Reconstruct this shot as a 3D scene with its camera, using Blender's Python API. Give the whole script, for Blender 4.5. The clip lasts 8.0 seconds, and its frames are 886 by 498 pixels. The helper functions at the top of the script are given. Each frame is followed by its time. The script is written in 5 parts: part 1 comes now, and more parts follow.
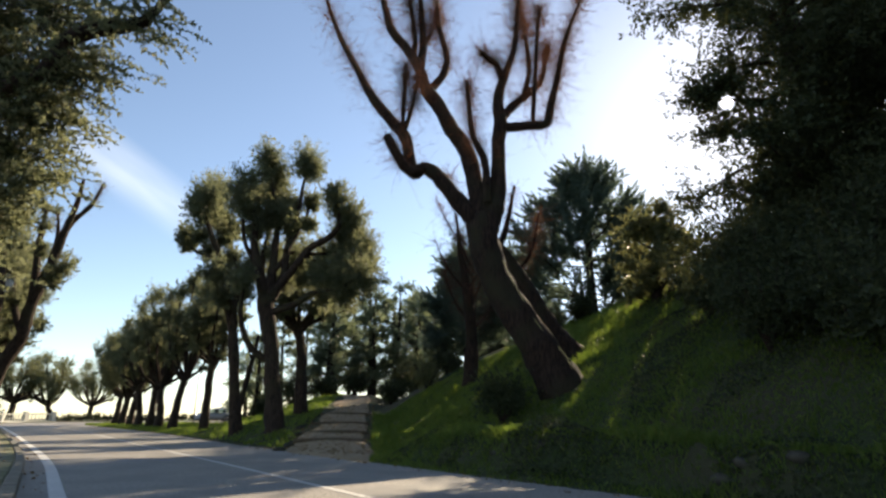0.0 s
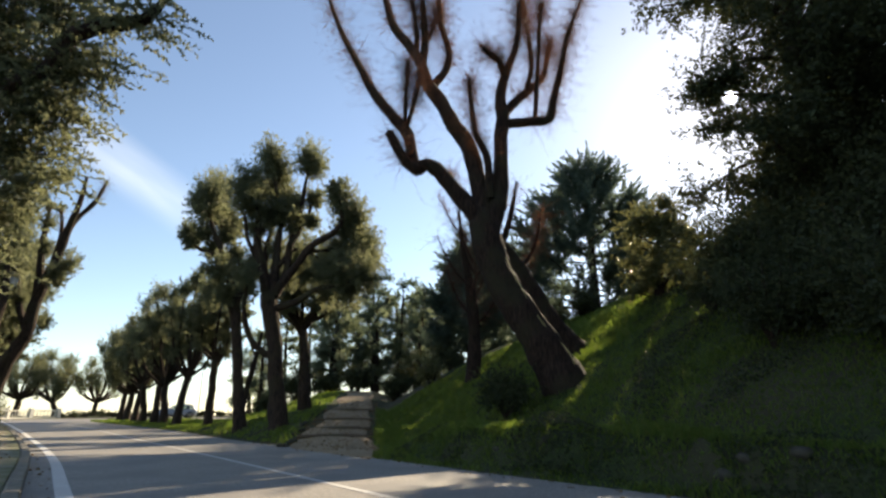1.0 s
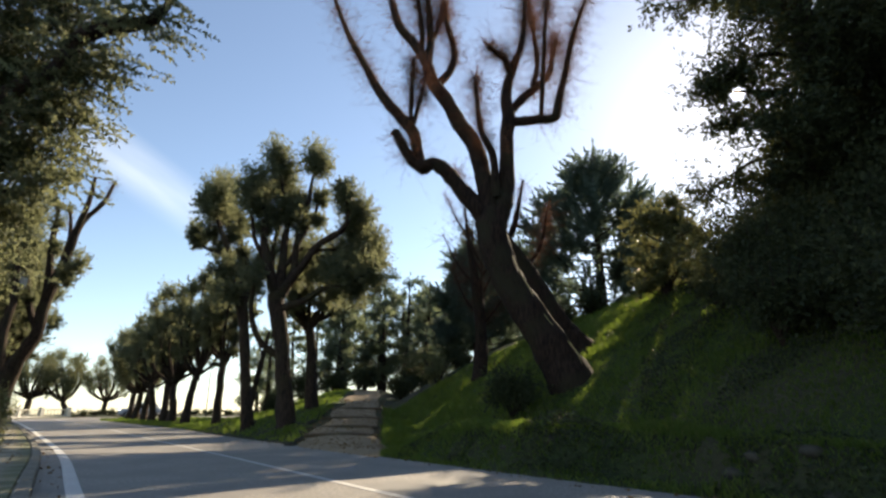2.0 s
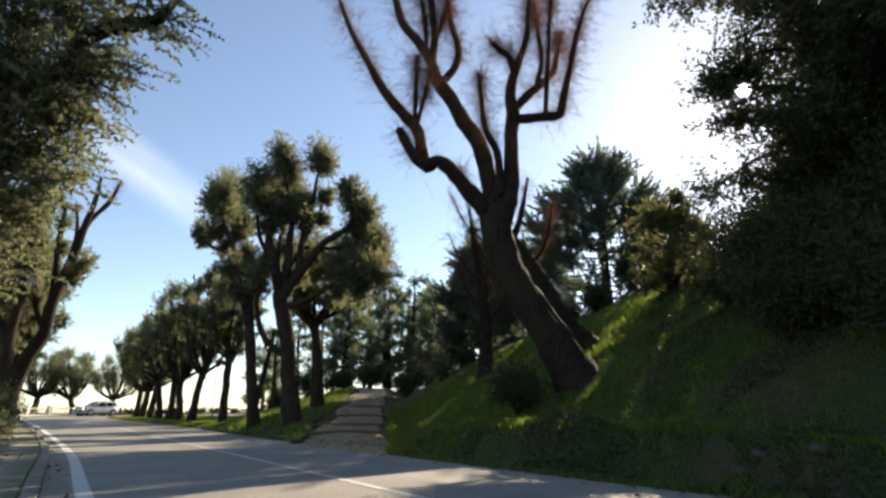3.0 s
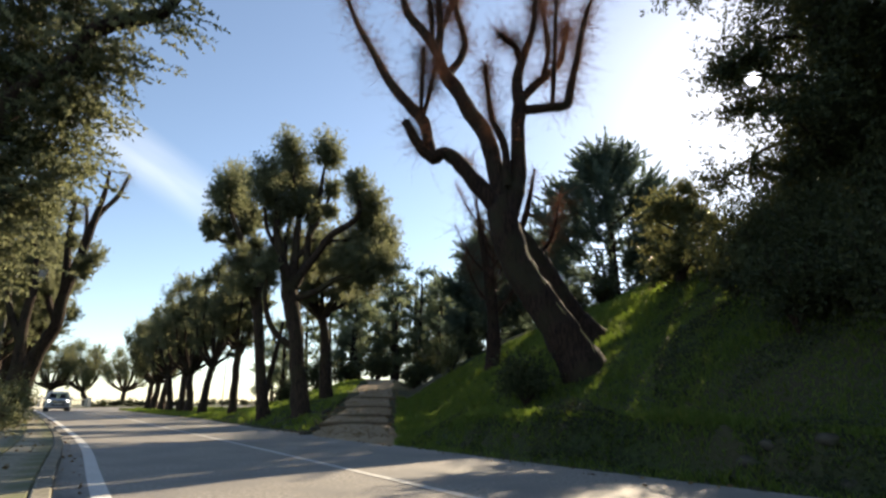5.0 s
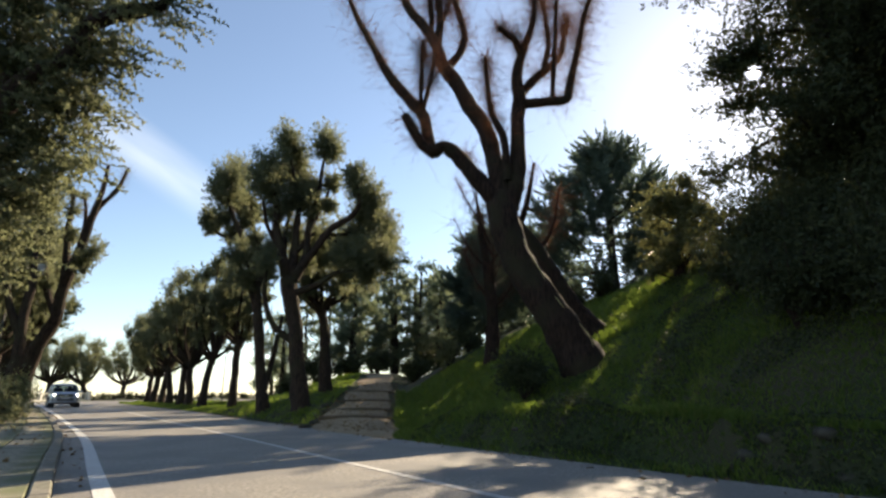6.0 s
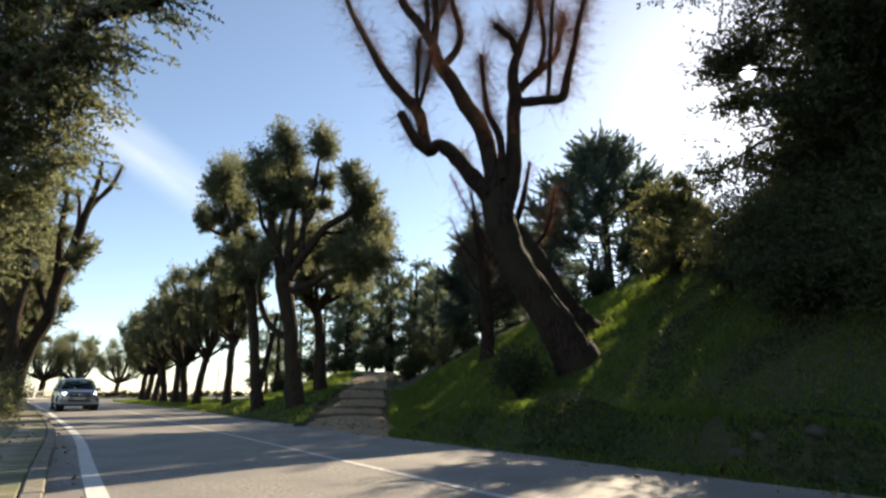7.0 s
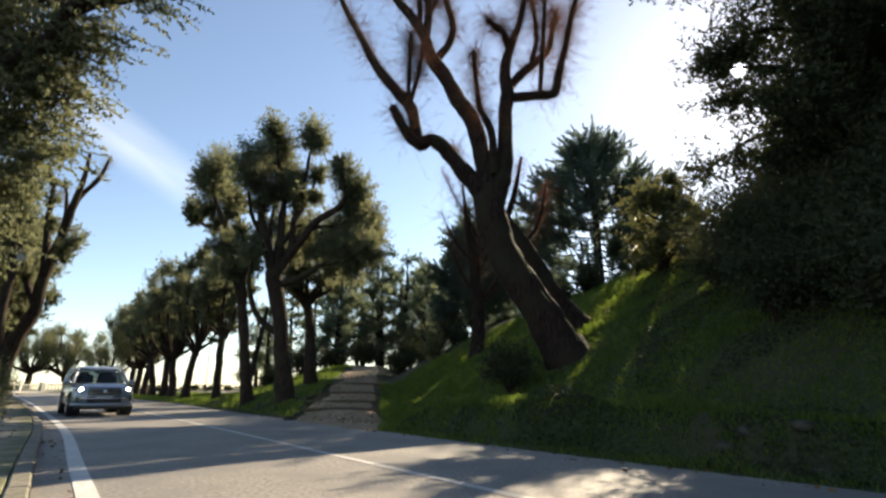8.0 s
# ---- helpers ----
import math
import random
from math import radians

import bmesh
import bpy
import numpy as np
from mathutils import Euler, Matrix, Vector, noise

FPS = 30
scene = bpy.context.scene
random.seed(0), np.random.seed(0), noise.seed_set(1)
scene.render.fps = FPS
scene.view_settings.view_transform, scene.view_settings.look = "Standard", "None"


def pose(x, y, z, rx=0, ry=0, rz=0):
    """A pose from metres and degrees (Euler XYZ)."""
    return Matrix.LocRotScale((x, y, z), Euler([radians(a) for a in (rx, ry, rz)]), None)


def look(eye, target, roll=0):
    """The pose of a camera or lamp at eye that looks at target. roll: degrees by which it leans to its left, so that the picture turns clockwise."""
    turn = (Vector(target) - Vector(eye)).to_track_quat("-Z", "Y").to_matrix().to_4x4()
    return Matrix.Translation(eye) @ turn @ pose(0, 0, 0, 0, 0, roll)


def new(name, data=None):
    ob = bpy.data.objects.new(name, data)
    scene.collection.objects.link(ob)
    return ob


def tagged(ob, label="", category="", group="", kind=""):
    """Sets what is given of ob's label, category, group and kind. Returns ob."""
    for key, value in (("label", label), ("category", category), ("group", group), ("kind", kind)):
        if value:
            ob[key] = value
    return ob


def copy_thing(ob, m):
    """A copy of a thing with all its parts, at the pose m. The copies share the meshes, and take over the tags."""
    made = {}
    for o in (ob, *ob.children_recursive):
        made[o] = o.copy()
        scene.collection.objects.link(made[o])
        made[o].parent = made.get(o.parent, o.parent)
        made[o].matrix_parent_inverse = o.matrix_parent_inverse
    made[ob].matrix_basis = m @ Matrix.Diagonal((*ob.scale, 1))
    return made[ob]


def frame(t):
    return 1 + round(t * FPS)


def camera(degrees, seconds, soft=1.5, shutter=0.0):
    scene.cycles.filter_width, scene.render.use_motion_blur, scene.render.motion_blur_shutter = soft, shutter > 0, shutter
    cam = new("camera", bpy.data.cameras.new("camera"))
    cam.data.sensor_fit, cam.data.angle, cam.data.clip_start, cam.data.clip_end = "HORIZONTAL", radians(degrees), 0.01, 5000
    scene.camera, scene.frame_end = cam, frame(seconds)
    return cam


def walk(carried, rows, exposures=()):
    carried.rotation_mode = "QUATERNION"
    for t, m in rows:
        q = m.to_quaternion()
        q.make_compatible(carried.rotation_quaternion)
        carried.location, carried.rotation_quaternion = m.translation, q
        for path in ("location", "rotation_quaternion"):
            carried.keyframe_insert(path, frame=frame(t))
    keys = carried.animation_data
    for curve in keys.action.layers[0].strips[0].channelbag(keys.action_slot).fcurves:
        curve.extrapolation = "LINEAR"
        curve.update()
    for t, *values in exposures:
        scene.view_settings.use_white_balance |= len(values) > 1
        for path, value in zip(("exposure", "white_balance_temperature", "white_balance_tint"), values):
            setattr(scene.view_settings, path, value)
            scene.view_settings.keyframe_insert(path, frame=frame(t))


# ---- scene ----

cam = camera(76.63, 8.0, soft=2.6)


def aim(up, turn, lean):
    """A tripod head 0.87 m over the road: tilt, pan and lean in degrees."""
    return pose(0, 0, 0.87, up, 0, turn) @ pose(0, 0, 0, 0, 0, lean)


walk(cam, [
    (0.0, aim(106.937, -0.709, 0.068)), (0.5, aim(106.720, -0.702, 0.065)), (1.0, aim(106.569, -0.432, -0.015)),
    (1.5, aim(106.509, -0.067, -0.032)), (3.0, aim(106.236, 0.734, -0.129)), (3.5, aim(106.108, 1.000, -0.149)),
    (4.0, aim(105.932, 1.317, -0.181)), (4.5, aim(105.707, 1.488, -0.207)), (6.0, aim(104.809, 1.424, -0.167)),
    (6.5, aim(104.662, 1.244, -0.135)), (7.0, aim(104.636, 0.947, -0.111)), (7.5, aim(104.441, 0.502, -0.051)),
    (8.0, aim(104.091, 0.0, 0.0))], exposures=[(0.0, 1.32, 7750, 10), (8.0, 1.32, 7750, 10)])

# ---- light ----
SUN_UP, SUN_TURN = 28.1, 30.6      # degrees over the horizon, and from +y towards +x
world = bpy.data.worlds.new("sky")
scene.world = world
world.use_nodes = True
wn = world.node_tree
sky = wn.nodes.new("ShaderNodeTexSky")
sky.sky_type = "NISHITA"
sky.sun_disc = False
sky.sun_elevation, sky.sun_rotation = radians(SUN_UP), radians(SUN_TURN)
sky.air_density, sky.dust_density, sky.ozone_density = 0.86, 0.2, 2.4
wn.links.new(sky.outputs[0], wn.nodes["Background"].inputs[0])
wn.nodes["Background"].inputs[1].default_value = 0.097
sun_way = Vector((math.sin(radians(SUN_TURN)) * math.cos(radians(SUN_UP)), math.cos(radians(SUN_TURN)) * math.cos(radians(SUN_UP)), math.sin(radians(SUN_UP))))
sun = new("sun", bpy.data.lights.new("sun", "SUN"))
sun.data.energy, sun.data.angle, sun.data.color = 5.0, radians(0.53), (1.0, 0.90, 0.75)
sun.matrix_world = look(sun_way * 100, (0, 0, 0))


# ---- materials ----
def material(name, base, rough=0.8, metal=0.0):
    m = bpy.data.materials.new(name)
    m.use_nodes = True
    b = m.node_tree.nodes["Principled BSDF"]
    b.inputs["Base Color"].default_value = (*base, 1)
    b.inputs["Roughness"].default_value = rough
    b.inputs["Metallic"].default_value = metal
    if rough >= 0.8:
        b.inputs["Specular IOR Level"].default_value = 0.2
    return m, m.node_tree, b


def noise_node(nt, scale, detail=6.0, stretch=(1, 1, 1)):
    co, mp, n = nt.nodes.new("ShaderNodeTexCoord"), nt.nodes.new("ShaderNodeMapping"), nt.nodes.new("ShaderNodeTexNoise")
    mp.inputs["Scale"].default_value = stretch
    n.inputs["Scale"].default_value, n.inputs["Detail"].default_value = scale, detail
    nt.links.new(co.outputs["Object"], mp.inputs[0])
    nt.links.new(mp.outputs[0], n.inputs[0])
    return n


def ramp_node(nt, source, stops):
    r = nt.nodes.new("ShaderNodeValToRGB")
    while len(r.color_ramp.elements) < len(stops):
        r.color_ramp.elements.new(0.5)
    for e, (at, c) in zip(r.color_ramp.elements, stops):
        e.position, e.color = at, (*c, 1)
    nt.links.new(source, r.inputs[0])
    return r


def mix_node(nt, a, b, factor, kind="MIX"):
    m = nt.nodes.new("ShaderNodeMix")
    m.data_type, m.blend_type = "RGBA", kind
    for socket, value in ((m.inputs[0], factor), (m.inputs[6], a), (m.inputs[7], b)):
        if isinstance(value, (int, float)):
            socket.default_value = value
        elif isinstance(value, tuple):
            socket.default_value = (*value, 1)
        else:
            nt.links.new(value, socket)
    return m.outputs[2]


def bump_node(nt, b, height, strength, distance):
    n = nt.nodes.new("ShaderNodeBump")
    n.inputs["Strength"].default_value, n.inputs["Distance"].default_value = strength, distance
    nt.links.new(height, n.inputs["Height"])
    nt.links.new(n.outputs[0], b.inputs["Normal"])


def two_scale(name, dark, light, tint, big, small, rough=0.9, bump=0.3, depth=0.01, stretch=(1, 1, 1)):
    """A surface that varies at two scales: broad patches and grain."""
    m, nt, b = material(name, light, rough)
    fine, broad = noise_node(nt, small, 8, stretch), noise_node(nt, big, 4)
    grain = ramp_node(nt, fine.outputs[0], [(0.3, dark), (0.7, light)])
    patch = ramp_node(nt, broad.outputs[0], [(0.42, (0, 0, 0)), (0.62, (1, 1, 1))])
    nt.links.new(mix_node(nt, grain.outputs[0], tint, patch.outputs[0]), b.inputs["Base Color"])
    bump_node(nt, b, fine.outputs[0], bump, depth)
    return m


def bark(name, dark, light, moss):
    m, nt, b = material(name, light, 0.95)
    ridges = noise_node(nt, 9.0, 8, (2.2, 2.2, 0.45))
    grain = ramp_node(nt, ridges.outputs[0], [(0.32, dark), (0.68, light)])
    patch = ramp_node(nt, noise_node(nt, 1.1, 5).outputs[0], [(0.5, (0, 0, 0)), (0.68, (1, 1, 1))])
    nt.links.new(mix_node(nt, grain.outputs[0], moss, patch.outputs[0]), b.inputs["Base Color"])
    bump_node(nt, b, ridges.outputs[0], 0.9, 0.05)
    return m


def foliage(name, stops, through_light=0.35, glow=(0.16, 0.2, 0.03), rough=0.45):
    """Leaves: each one of its own colour, with light coming through."""
    m, nt, b = material(name, stops[0], rough)
    b.inputs["Specular IOR Level"].default_value = 0.25
    geo = nt.nodes.new("ShaderNodeNewGeometry")
    cols = ramp_node(nt, geo.outputs["Random Per Island"], [(i / max(1, len(stops) - 1), c) for i, c in enumerate(stops)])
    nt.links.new(cols.outputs[0], b.inputs["Base Color"])
    tl, mx = nt.nodes.new("ShaderNodeBsdfTranslucent"), nt.nodes.new("ShaderNodeMixShader")
    nt.links.new(mix_node(nt, cols.outputs[0], glow, 0.6), tl.inputs[0])
    mx.inputs[0].default_value = through_light
    nt.links.new(b.outputs[0], mx.inputs[1])
    nt.links.new(tl.outputs[0], mx.inputs[2])
    nt.links.new(mx.outputs[0], nt.nodes["Material Output"].inputs[0])
    return m


M_ASPHALT = two_scale("asphalt", (0.085, 0.079, 0.072), (0.32, 0.295, 0.26), (0.16, 0.15, 0.138), 0.9, 22.0, 0.72, 0.4, 0.008)
M_PAINT = two_scale("road_paint", (0.35, 0.35, 0.34), (0.72, 0.71, 0.68), (0.5, 0.49, 0.47), 1.3, 25.0, 0.7, 0.1, 0.002)
M_WORN = two_scale("worn_road_paint", (0.26, 0.255, 0.245), (0.66, 0.65, 0.62), (0.42, 0.41, 0.39), 1.1, 18.0, 0.7, 0.1, 0.002)
M_SOIL = two_scale("grassy_soil", (0.016, 0.024, 0.008), (0.04, 0.06, 0.015), (0.045, 0.04, 0.02), 0.35, 14.0, 0.95, 0.6, 0.05)
M_DIRT = two_scale("path_dirt", (0.16, 0.115, 0.07), (0.40, 0.30, 0.19), (0.23, 0.165, 0.10), 0.8, 30.0, 0.95, 0.4, 0.02)
M_STONE = two_scale("kerb_stone", (0.11, 0.10, 0.085), (0.27, 0.25, 0.21), (0.10, 0.11, 0.06), 1.5, 22.0, 0.9, 0.3, 0.008)
M_SLAB = two_scale("pavement_slab", (0.16, 0.145, 0.11), (0.34, 0.31, 0.24), (0.12, 0.13, 0.07), 1.1, 16.0, 0.9, 0.3, 0.008)
M_ROCK = two_scale("mossy_rock", (0.022, 0.02, 0.016), (0.07, 0.062, 0.048), (0.022, 0.035, 0.012), 2.5, 12.0, 0.95, 0.6, 0.03)
M_LOG = bark("step_log", (0.05, 0.035, 0.025), (0.16, 0.11, 0.07), (0.10, 0.08, 0.05))
M_BARK = bark("dark_bark", (0.010, 0.006, 0.005), (0.042, 0.026, 0.02), (0.03, 0.026, 0.016))
M_BARK2 = bark("oak_bark", (0.013, 0.009, 0.007), (0.055, 0.037, 0.027), (0.04, 0.036, 0.02))
M_TWIG = foliage("russet_twigs", [(0.05, 0.025, 0.018), (0.12, 0.055, 0.035), (0.09, 0.05, 0.03)], 0.25, (0.22, 0.09, 0.05), 0.7)
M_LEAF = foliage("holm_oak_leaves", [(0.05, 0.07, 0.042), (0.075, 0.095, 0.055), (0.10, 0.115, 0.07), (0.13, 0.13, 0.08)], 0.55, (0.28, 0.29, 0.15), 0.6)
M_LEAF_DARK = foliage("dark_oak_leaves", [(0.018, 0.026, 0.012), (0.03, 0.042, 0.018), (0.05, 0.058, 0.024)], 0.2, (0.10, 0.10, 0.03), 0.65)
M_LEAF_YELLOW = foliage("yellowing_leaves", [(0.055, 0.07, 0.03), (0.085, 0.095, 0.04), (0.12, 0.115, 0.05)], 0.42, (0.22, 0.21, 0.08))
M_NEEDLE = foliage("cedar_needles", [(0.04, 0.062, 0.05), (0.058, 0.085, 0.066), (0.08, 0.105, 0.078)], 0.45, (0.18, 0.24, 0.16), 0.6)
M_WOOD_LEAF = foliage("wood_leaves", [(0.05, 0.075, 0.045), (0.07, 0.095, 0.06), (0.10, 0.12, 0.075)], 0.6, (0.30, 0.35, 0.20))
M_GRASS = foliage("grass_blades", [(0.04, 0.075, 0.018), (0.055, 0.10, 0.02), (0.08, 0.12, 0.028), (0.12, 0.12, 0.045)], 0.55, (0.26, 0.36, 0.05), 0.6)
M_DRY = foliage("dry_leaves", [(0.10, 0.06, 0.03), (0.18, 0.11, 0.05), (0.24, 0.17, 0.08)], 0.25, (0.2, 0.12, 0.05), 0.7)
M_RAIL = two_scale("balustrade_stone", (0.35, 0.34, 0.30), (0.6, 0.58, 0.52), (0.45, 0.44, 0.38), 0.6, 9.0, 0.9, 0.2, 0.01)
M_CABLE = material("yellow_cable", (0.34, 0.28, 0.12), 0.6)[0]
M_IRON = two_scale("painted_iron", (0.03, 0.035, 0.03), (0.07, 0.075, 0.07), (0.05, 0.05, 0.045), 2.0, 30.0, 0.55, 0.1, 0.002)
M_FROST = two_scale("lantern_glass", (0.5, 0.53, 0.52), (0.7, 0.72, 0.7), (0.6, 0.62, 0.6), 2.0, 20.0, 0.25, 0.05, 0.001)
M_CLOUD = bpy.data.materials.new("thin_cloud")


# ---- builders ----
class Soup:
    """Gathers pieces of one mesh."""

    def __init__(self):
        self.v, self.f, self.n = [], [], 0

    def add(self, verts, faces):
        verts = np.asarray(verts, float).reshape(-1, 3)
        self.v.append(verts)
        self.f += [tuple(i + self.n for i in face) for face in (faces.tolist() if isinstance(faces, np.ndarray) else faces)]
        self.n += len(verts)

    def mesh(self, name, mat, smooth=True):
        me = bpy.data.meshes.new(name)
        me.from_pydata(np.concatenate(self.v).tolist(), [], self.f)
        me.materials.append(mat)
        if smooth:
            me.polygons.foreach_set("use_smooth", [True] * len(me.polygons))
        me.update()
        return me


def part(name, soup, mat, parent, label="", smooth=True, kind=""):
    me = soup if isinstance(soup, bpy.types.Mesh) else soup.mesh(name, mat, smooth)
    ob = new(name, me)
    ob.parent = parent
    return tagged(ob, label, kind=kind)


def thing(name, m, label, category, group="", kind=""):
    ob = new(name)
    ob.empty_display_size = 0.2
    ob.matrix_basis = m
    return tagged(ob, label, category, group, kind)


def spline(points, per=5):
    """A smooth curve through points, as rows."""
    p = np.asarray(points, float)
    if len(p) < 3:
        return np.array([p[0] + (p[-1] - p[0]) * t for t in np.linspace(0, 1, per + 1)])
    e = np.vstack([2 * p[0] - p[1], p, 2 * p[-1] - p[-2]])
    rows = []
    for i in range(len(p) - 1):
        a, b, c, d = e[i:i + 4]
        for t in np.linspace(0, 1, per, endpoint=False):
            rows.append(0.5 * (2 * b + (c - a) * t + (2 * a - 5 * b + 4 * c - d) * t * t + (3 * b - a - 3 * c + d) * t ** 3))
    return np.array(rows + [p[-1]])


def tube(soup, control, sides=9, per=5, knots=0.08, rng=random, flare=0.0):
    """A tapering, slightly knotty round limb through (x, y, z, radius)."""
    rows = spline(control, per)
    pos, rad = rows[:, :3], np.maximum(rows[:, 3], 0.006)
    tan = np.gradient(pos, axis=0)
    tan /= np.linalg.norm(tan, axis=1)[:, None] + 1e-9
    ref = np.array([0.0, 1.0, 0.0]) if abs(tan[0][1]) < 0.9 else np.array([1.0, 0.0, 0.0])
    off = rng.random() * 50
    verts = []
    for i, (c, r, t) in enumerate(zip(pos, rad, tan)):
        u = ref - t * (ref @ t)
        u /= np.linalg.norm(u)
        ref = u
        w = np.cross(t, u)
        for k in range(sides):
            a = 2 * math.pi * k / sides
            q = 1 + knots * 2 * noise.noise(Vector((math.cos(a) * 1.3 + off, math.sin(a) * 1.3, i * 0.45)))
            if flare and i < per * 1.2:
                q += flare * (1 - i / (per * 1.2)) ** 2 * (0.6 + 0.4 * math.cos(3 * a + off))
            verts.append(c + (u * math.cos(a) + w * math.sin(a)) * r * q)
    n = len(pos)
    faces = [(i * sides + k, i * sides + (k + 1) % sides, (i + 1) * sides + (k + 1) % sides, (i + 1) * sides + k) for i in range(n - 1) for k in range(sides)]
    verts.append(pos[-1] + tan[-1] * rad[-1] * 0.6)
    faces += [((n - 1) * sides + k, (n - 1) * sides + (k + 1) % sides, n * sides) for k in range(sides)]
    soup.add(verts, faces)


def unit(a):
    return a / (np.linalg.norm(a, axis=-1, keepdims=True) + 1e-9)


def leaf_cards(soup, centres, axes, length, width, rng):
    """Small pointed leaves, folded along the middle."""
    n = len(centres)
    side = unit(np.cross(axes, rng.normal(size=(n, 3))))
    lift = np.cross(side, axes)
    size = rng.uniform(0.65, 1.3, (n, 1))
    l, w = axes * length * size * 0.5, side * width * size * 0.5
    fold = lift * width * size * rng.uniform(0.0, 0.35, (n, 1))
    v = np.stack([centres - l, centres + w + fold, centres + l, centres - w + fold], 1).reshape(-1, 3)
    soup.add(v, np.arange(4 * n).reshape(-1, 4))


def shoots(rng, centre, radius, count, per, up=0.35, squash=1.0, near=0.35, far=1.35):
    """Places and directions of leaves along shoots that spring from a knob."""
    way = unit(rng.normal(size=(count, 3)) + np.array([0, 0, up]))
    reach = radius * rng.uniform(near, far, (count, 1)) * (1 + 0.25 * way[:, 2:3])
    t = rng.uniform(0.12, 1.0, (count, per, 1)) ** 0.75
    at = np.asarray(centre) + way[:, None, :] * reach[:, None, :] * t * np.array([1, 1, squash]) + rng.normal(size=(count, per, 3)) * radius * 0.07
    axes = unit(way[:, None, :] * 0.9 + rng.normal(size=(count, per, 3)) * 0.75)
    return at.reshape(-1, 3), axes.reshape(-1, 3)


def sprays(rng, centre, radius, count, per):
    """Leaves set along thin level twigs that reach out and droop a little."""
    way = unit(rng.normal(size=(count, 3)) * np.array([0.7, 0.8, 0.22]) + np.array([0.6, -0.1, -0.06]))
    start = np.asarray(centre) + rng.normal(size=(count, 3)) * radius * np.array([0.3, 0.3, 0.28])
    t = np.linspace(0.05, 1.0, per)[None, :, None]
    at = start[:, None, :] + way[:, None, :] * radius * rng.uniform(0.5, 1.15, (count, 1, 1)) * t
    at[..., 2] -= 0.13 * radius * t[..., 0] ** 2
    axes = unit(way[:, None, :] * 0.5 + rng.normal(size=(count, per, 3)) * np.array([0.5, 0.6, 0.8]))
    return (at + axes * 0.03).reshape(-1, 3), axes.reshape(-1, 3)


def box(soup, x0, x1, y0, y1, z0, z1):
    v = [(x, y, z) for z in (z0, z1) for y in (y0, y1) for x in (x0, x1)]
    soup.add(v, [(0, 2, 3, 1), (4, 5, 7, 6), (0, 1, 5, 4), (2, 6, 7, 3), (0, 4, 6, 2), (1, 3, 7, 5)])


def chamfer_box(soup, sx, sy, sz, c=0.02, at=(0, 0, 0)):
    """A block with its top edges worn off, centred in plan, standing on z = 0."""
    hx, hy = sx / 2, sy / 2
    v = [(a * hx, b * hy, 0) for a, b in ((-1, -1), (1, -1), (1, 1), (-1, 1))]
    v += [(a * hx, b * hy, sz - c) for a, b in ((-1, -1), (1, -1), (1, 1), (-1, 1))]
    v += [(a * (hx - c), b * (hy - c), sz) for a, b in ((-1, -1), (1, -1), (1, 1), (-1, 1))]
    f = [(3, 2, 1, 0)] + [(i + j, i + (j + 1) % 4, i + 4 + (j + 1) % 4, i + 4 + j) for i in (0, 4) for j in range(4)] + [(8, 9, 10, 11)]
    soup.add(np.array(v) + np.array(at), f)


# ---- the lie of the land ----
LEFT_LINE = [(9.0, -11.0), (3.2, -3.9), (-3.62, 6.0), (-8.38, 13.0), (-14.7, 21.6), (-21.5, 30.5), (-27.6, 38.3), (-34.0, 46.5), (-40.5, 54.6), (-44.8, 61.8), (-45.2, 69.0), (-40.2, 75.2), (-27.0, 82.2), (-6.0, 92.5)]
RIGHT_EDGE = [(15.0, -9.0), (8.6, -1.5), (2.9, 6.3), (-1.2, 12.3), (-6.4, 20.2), (-11.8, 28.0), (-17.2, 35.2), (-23.0, 42.6), (-29.6, 51.0), (-34.2, 57.4), (-35.8, 62.6), (-33.0, 67.0), (-23.0, 72.4), (-2.0, 83.0)]
LEFT = spline(LEFT_LINE, 16)
RIGHT = spline(RIGHT_EDGE, 16)


def sideways(curve, d):
    """The curve moved d metres to its right."""
    t = unit(np.gradient(curve, axis=0))
    return curve + np.stack([t[:, 1], -t[:, 0]], 1) * d


KERB = sideways(LEFT, -0.40)


def smooth(v, a, b):
    t = np.clip((np.asarray(v, float) - a) / (b - a), 0, 1)
    return t * t * (3 - 2 * t)


def rise(y):
    """The road climbs gently away from the camera."""
    y = np.asarray(y, float)
    return 0.0105 * np.maximum(0, y - 20) * smooth(y, 16, 32)


def off_curve(x, y, curve):
    """Distance to a curve, positive on its right."""
    x, y = np.ravel(np.asarray(x, float)), np.ravel(np.asarray(y, float))
    best, sign = np.full(len(x), 1e9), np.ones(len(x))
    for (ax, ay), (bx, by) in zip(curve[:-1], curve[1:]):
        dx, dy = bx - ax, by - ay
        t = np.clip(((x - ax) * dx + (y - ay) * dy) / (dx * dx + dy * dy), 0, 1)
        d = np.hypot(x - ax - t * dx, y - ay - t * dy)
        s = np.where((x - ax) * dy - (y - ay) * dx > 0, 1.0, -1.0)
        near = d < best
        best[near], sign[near] = d[near], s[near]
    return best * sign


def path_mid(y):
    return np.interp(y, [14, 18, 26, 40, 60], [-2.7, -3.2, -4.0, -5.4, -6.8])


def path_up(y):
    return np.interp(y, [0, 16.5, 22, 40, 48, 70], [0, 0.0, 0.52, 2.2, 2.4, 2.6])


